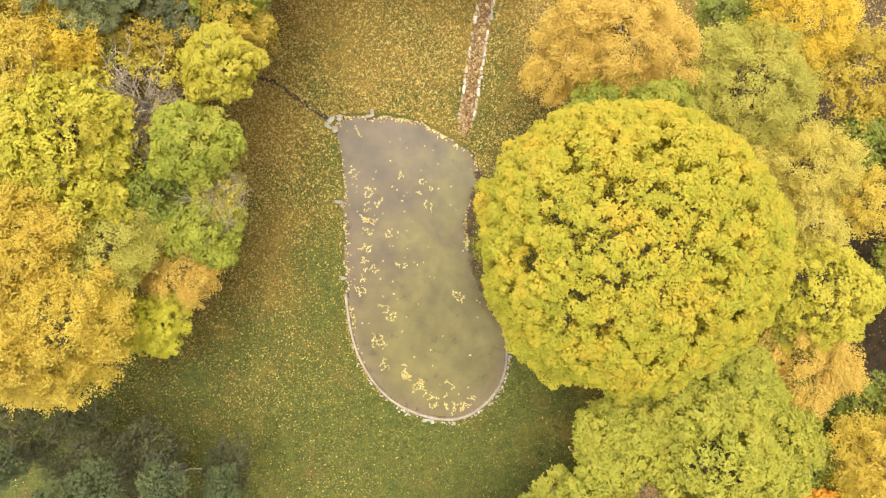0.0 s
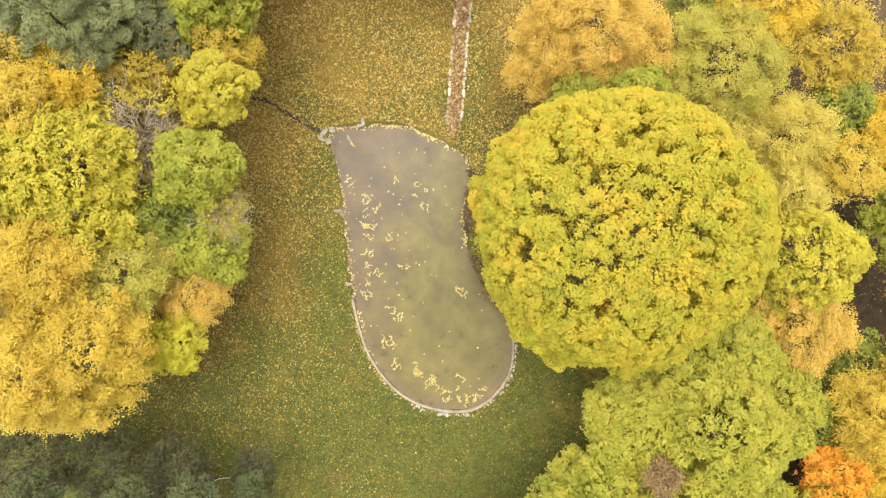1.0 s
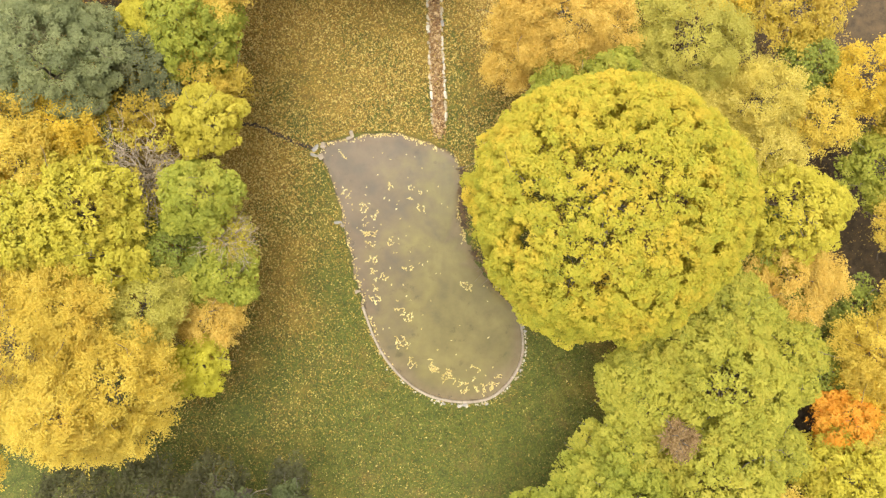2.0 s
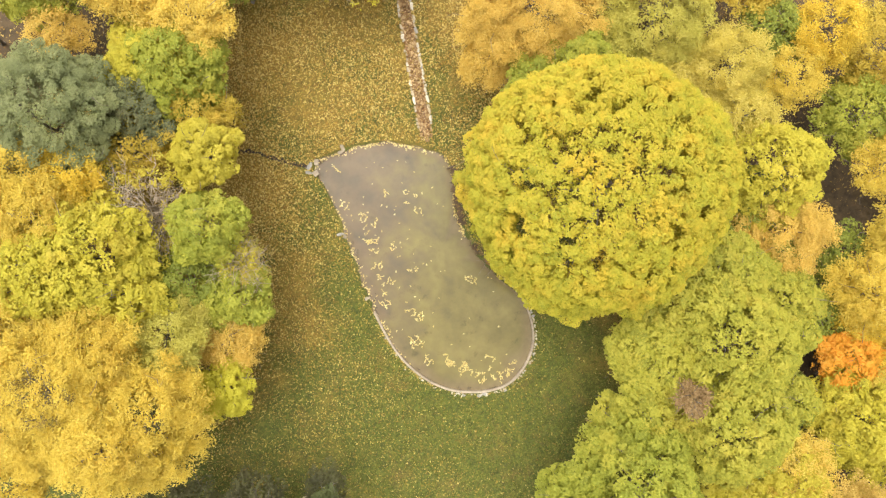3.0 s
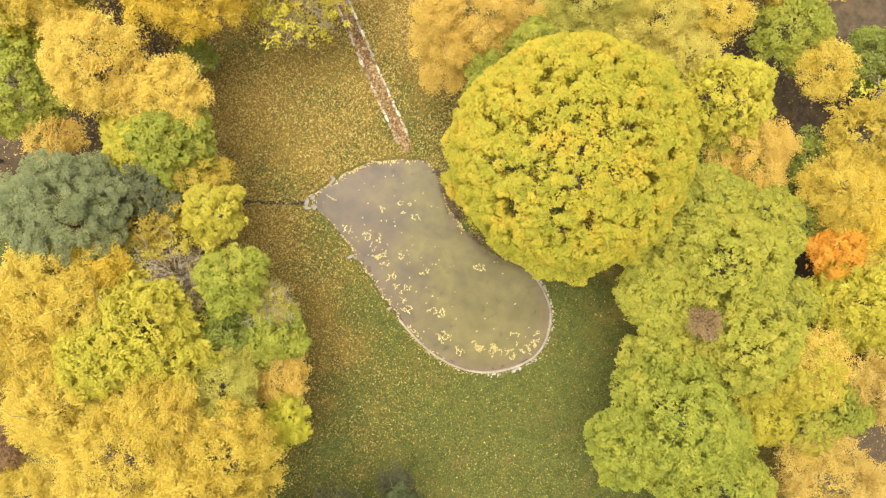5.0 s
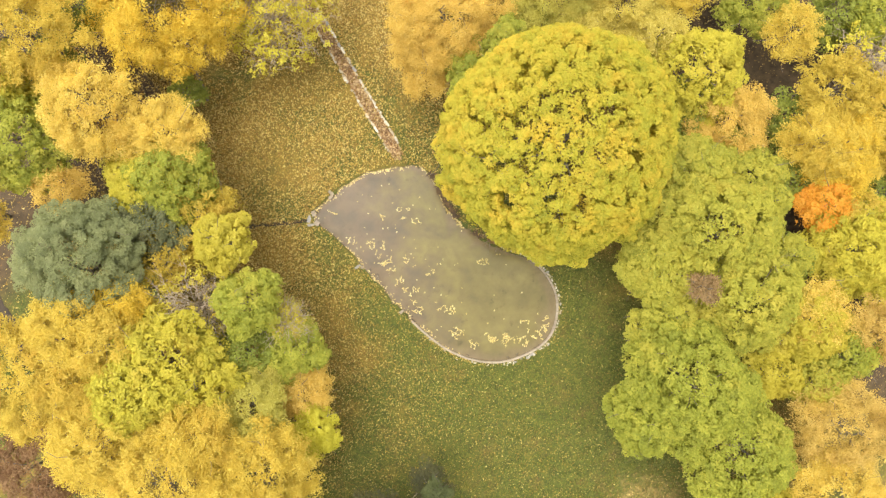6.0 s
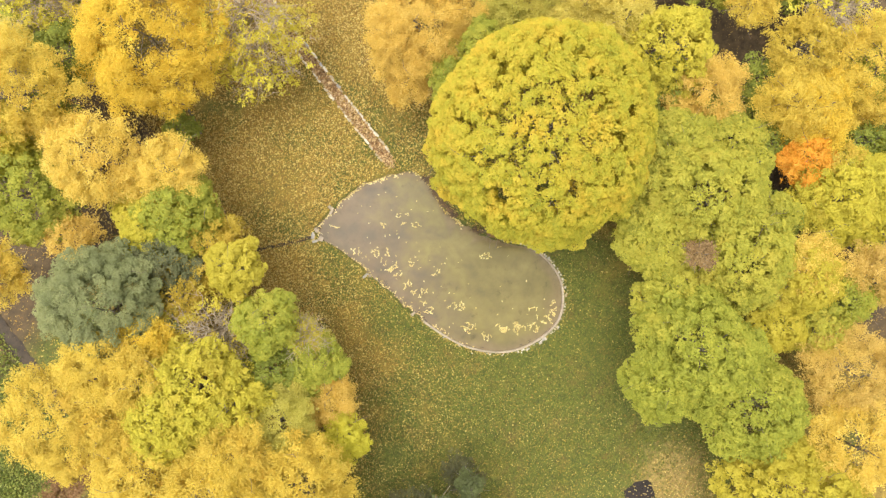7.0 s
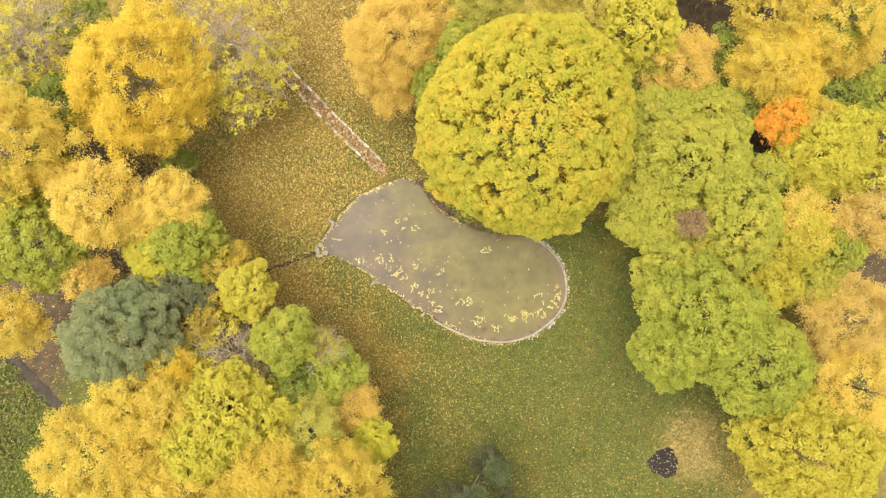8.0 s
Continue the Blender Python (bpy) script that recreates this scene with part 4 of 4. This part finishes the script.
tree("sage", -7.33, 1.64, 5.6, 0.98)
# added as dark fill for a gap between the crowns
tree("darkgreen", -7.58, 16.84, 5.3, 1.16)
tree("green", 9.79, -14.63, 5.3, 1.37)
tree("olive", 8.09, -14.92, 5.2, 1.26)
tree("shadespruce", -7.5, -7.6, 4.4, 1.0)
tree("shadespruce", -10.2, -7.2, 5.0, 1.4)
tree("shadespruce", -12.7, -6.9, 5.0, 1.5)
tree("shadespruce", -15.2, -6.4, 5.5, 1.6)
tree("conifer", -13.7, -6.7, 7.0, 0.8)
tree("conifer", -10.5, -7.1, 7.2, 0.75)
tree("conifer", -8.75, -7.3, 6.6, 0.7)
tree("conifer", -7.3, -7.8, 5.4, 0.6)
tree("conifer", -11.9, -7.9, 6.5, 0.8)
tree("conifer", -9.6, -9.0, 6.0, 0.8)
tree("shadespruce", -12.0, -8.7, 4.2, 1.3)
tree("shadespruce", -9.4, -9.7, 4.0, 1.2)
tree("russet", 1.85, -1.35, 0.6, 0.36)
tree("withered", 6.46, -8.07, 6.7, 0.6)
tree("russet", -9.4, 14.9, 1.8, 0.8)
tree("duskpine", -9.0, 8.1, 6.7, 1.5)
tree("gold", -17.29, -3.26, 7.8, 1.74)
tree("copper", -18.2, 3.7, 7.4, 2.1)
tree("olive", 11.17, -7.48, 5.4, 0.95)
tree("olive", 10.51, -9.88, 5.2, 0.95)
tree("darkgreen", 20.03, -3.74, 4.1, 1.56)
tree("green", 20.53, -5.03, 4.9, 1.47)
tree("gold", -19.14, 0.76, 7.4, 1.51)


# ---------------------------------------------------------------- leaf fall and grass
rng = np.random.default_rng(77)


def smooth(v, a, b):
    s = np.clip((v - a) / (b - a), 0, 1)
    return s * s * (3 - 2 * s)


def leaf_density(x, y):
    """Leaves per square metre: thick in the north and by the trees, thin on the southern grass."""
    d = 7 + 12 * smooth(-x, -1, 4) + 88 * smooth(y, -6, 7) + 36 * smooth(y, 7, 12) + 48 * smooth(-x, 4, 7.5) * smooth(y, -11, -1) + 45 * smooth(x, 2, 5) * smooth(y, -6, 0) + 40 * smooth(-y, 14, 17) * smooth(x, -3.5, -1)
    d += 60 * np.exp(-np.clip(from_edge(x, y), 0, 9) / 0.18)
    # a hem of leaves blown against the kerb's south-western length
    a = np.arctan2(y - CENTRE[1], x - CENTRE[0])
    d += 110 * np.exp(-((from_edge(x, y) - 0.17) / 0.08) ** 2) * smooth(-a, 1.75, 1.95)
    d *= 0.15 + 0.85 * np.maximum(smooth(x, -13.5, -10.5), smooth(-y, -7, -4))
    return d * (0.75 + 0.35 * np.sin(0.8 * x + 1.7 * np.sin(0.5 * y)) * np.sin(0.7 * y + x * 0.2))


def scatter(count, x0, x1, y0, y1, top):
    x, y = rng.uniform(x0, x1, count), rng.uniform(y0, y1, count)
    keep = (rng.random(count) * top < leaf_density(x, y)) & (from_edge(x, y) > 0.1)
    keep &= np.hypot(x + 3.03, y + 15.8) > 0.7
    # little is seen of the floor deep in the wood
    keep &= (rng.random(count) < 0.25) | ((x > -14.5) & (x < 8) & (y < 16.5) & ~((x < -6) & (y > 12.5)))
    return x[keep], y[keep]


x, y = scatter(1150000, -20, 19, -20, 19, 128)
c = np.stack([x, y, height(x, y) * np.clip(from_edge(x, y), 0, 1) + 0.012 + 0.02 * rng.random(len(x))], 1)
tagged(new("fallen_leaves", leaves_mesh("fallen_leaves", c, np.array([0, 0, 1.0]) + rng.normal(0, 0.3, c.shape), 0.043 + 0.013 * smooth(y, -2, 7) + 0.007 * smooth(-x, 4, 7) * smooth(y, -9, 0), FALLEN, rng, fine=True, even=False)),
       "yellow and brown leaves scattered over the grass", "fallen leaves", kind="stuff")

# russet leaves in the channel
s, u = rng.uniform(-0.2, 10.3, 2600), rng.uniform(-1, 1, 2600)
x, y = channel_mid(s)
c = np.stack([x + 0.27 * u, y, 0.05 + 0.03 * rng.random(2600)], 1)
tagged(new("channel_leaves", leaves_mesh("channel_leaves", c, np.array([0, 0, 1.0]) + rng.normal(0, 0.35, c.shape), 0.085, RUSSET, rng, even=False)),
       "reddish brown leaves caught in the stone channel", "fallen leaves", kind="stuff")

# leaves on the water: drifts at the clumps, singles between, a hem along the northern bank
drifts = [(-0.9, 2.4, 14, 0.2), (0.72, -2.05, 16, 0.24), (-1.5, -5.05, 42, 0.28), (-1.0, -5.5, 34, 0.25), (-3.1, 1.15, 34, 0.32), (-2.75, 1.9, 16, 0.25), (-2.95, 2.4, 10, 0.16),
          (-3.15, -0.1, 16, 0.22), (-2.95, -0.6, 14, 0.2), (-3.3, -1.5, 18, 0.2), (-2.7, -3.75, 26, 0.25), (-2.45, -4.7, 14, 0.16), (-2.0, -2.8, 9, 0.16), (-2.4, -2.3, 7, 0.14),
          (-1.65, -0.6, 8, 0.14), (0.2, -6.25, 24, 0.28), (0.9, -6.3, 22, 0.28), (-0.4, -6.1, 16, 0.2), (0.3, -5.6, 6, 0.15), (-1.7, 3.0, 7, 0.14), (-0.6, 1.5, 9, 0.2), (-2.2, 0.6, 8, 0.16),
          (-3.6, 3.0, 6, 0.16), (-3.4, 4.7, 8, 0.16)]
cs = []
for x, y, k, w in drifts:
    # each drift is a few strings of leaves that have caught on one another
    while k > 0:
        links_ = int(rng.integers(4, 9))
        turn = rng.uniform(0, 6.28) + np.cumsum(rng.normal(0, 0.7, links_))
        step = np.stack([np.cos(turn), np.sin(turn)], 1) * 0.058
        cs.append([x, y] + rng.normal(0, 0.62 * w, 2) + np.cumsum(step, 0) - step.sum(0) / 2 + rng.normal(0, 0.012, (links_, 2)))
        k -= links_ * 0.62
cs.append(np.stack([rng.uniform(-4, 1.5, 60), rng.uniform(-6, 5, 60)], 1))
cs.append(np.stack([rng.normal(-2.4, 1.1, 50), rng.normal(1.5, 2.4, 50)], 1))
a = np.concatenate([rng.uniform(radians(20), radians(135), 230), rng.uniform(radians(135), radians(235), 60)] + [rng.normal(radians(m), radians(5), 20) for m in rng.uniform(30, 235, 11)])
hem = -np.abs(rng.normal(0, 0.085, len(a)))
cs.append(np.stack([CENTRE[0] + (edge_at(a) + rough_edge(a) + hem) * np.cos(a), CENTRE[1] + (edge_at(a) + rough_edge(a) + hem) * np.sin(a)], 1))
c = np.concatenate(cs)
c = c[from_edge(c[:, 0], c[:, 1]) - rough_edge(np.arctan2(c[:, 1] - CENTRE[1], c[:, 0] - CENTRE[0])) < 0.02]
c = np.column_stack([c, -0.074 + 0.012 * rng.random(len(c))])
tagged(new("floating_leaves", leaves_mesh("floating_leaves", c, np.array([0, 0, 1.0]) + rng.normal(0, 0.06, c.shape), 0.1, FLOATING, rng, slim=0.55, fold=0.03)),
       "pale yellow leaves drifting in clumps on the pond", "floating leaves", kind="stuff")

# grass blades
k = 190000
x, y = rng.uniform(-14, 8, k), rng.uniform(-19.5, 13, k)
x[:26000], y[:26000] = rng.uniform(-25, -18.8, 26000), rng.uniform(4, 20, 26000)
keep = (from_edge(x, y) > 0.13) & (rng.random(k) < 1.1 - 0.75 * smooth(y, -5, 8)) & (np.hypot(x + 3.03, y + 15.8) > 0.75)
x, y = x[keep], y[keep]
k = len(x)
z = height(x, y) * np.clip(from_edge(x, y), 0, 1)
a, ln = rng.uniform(0, 2 * np.pi, k), rng.uniform(0.06, 0.13, k)
w = 0.016
v = np.empty((k, 3, 3))
v[:, 0] = np.stack([x - w * np.sin(a), y + w * np.cos(a), z - 0.005], 1)
v[:, 1] = np.stack([x + w * np.sin(a), y - w * np.cos(a), z - 0.005], 1)
v[:, 2] = np.stack([x + ln * 0.8 * np.cos(a), y + ln * 0.8 * np.sin(a), z + ln * 0.6], 1)
tagged(new("grass", mesh_of("grass", v.reshape(-1, 3), np.arange(k * 3).reshape(k, 3), BLADES)), "short green meadow grass", "grass", kind="stuff")

# the rank growth of the field beyond the dark strip
k = 26000
x, y = rng.uniform(-26, -18, k), rng.uniform(2, 20, k)
edge = -18.3 - 0.2 * (15.6 - y)
keep = (x < edge + 0.05 + 0.15 * rng.normal(size=k)) & (y > 6.6 + 0.4 * rng.normal(size=k))
x, y = x[keep], y[keep]
c = np.stack([x, y, 0.03 + 0.2 * rng.random(len(x)) * (0.6 + 0.4 * np.sin(2.3 * x) * np.sin(1.9 * y))], 1)
tagged(new("field_weeds", leaves_mesh("field_weeds", c, np.array([0, 0, 0.8]) + rng.normal(0, 0.45, c.shape), 0.13, WEEDS, rng, fine=True)),
       "rank green weeds and grass of the field", "weeds", kind="stuff")

# a dead pole leaning among the spruces, sloped to fit the camera's view
pole = tagged(new("dead_branch", tubes_mesh("dead_branch", [limb((-12.6, -9.05, -0.02), (-7.75, -7.05, 5.05), 0.026, 0.014, rng, steps=9, wob=0.004)], PALE_BARK, 6)),
              "pale bare dead branch leaning against a spruce", "branch")
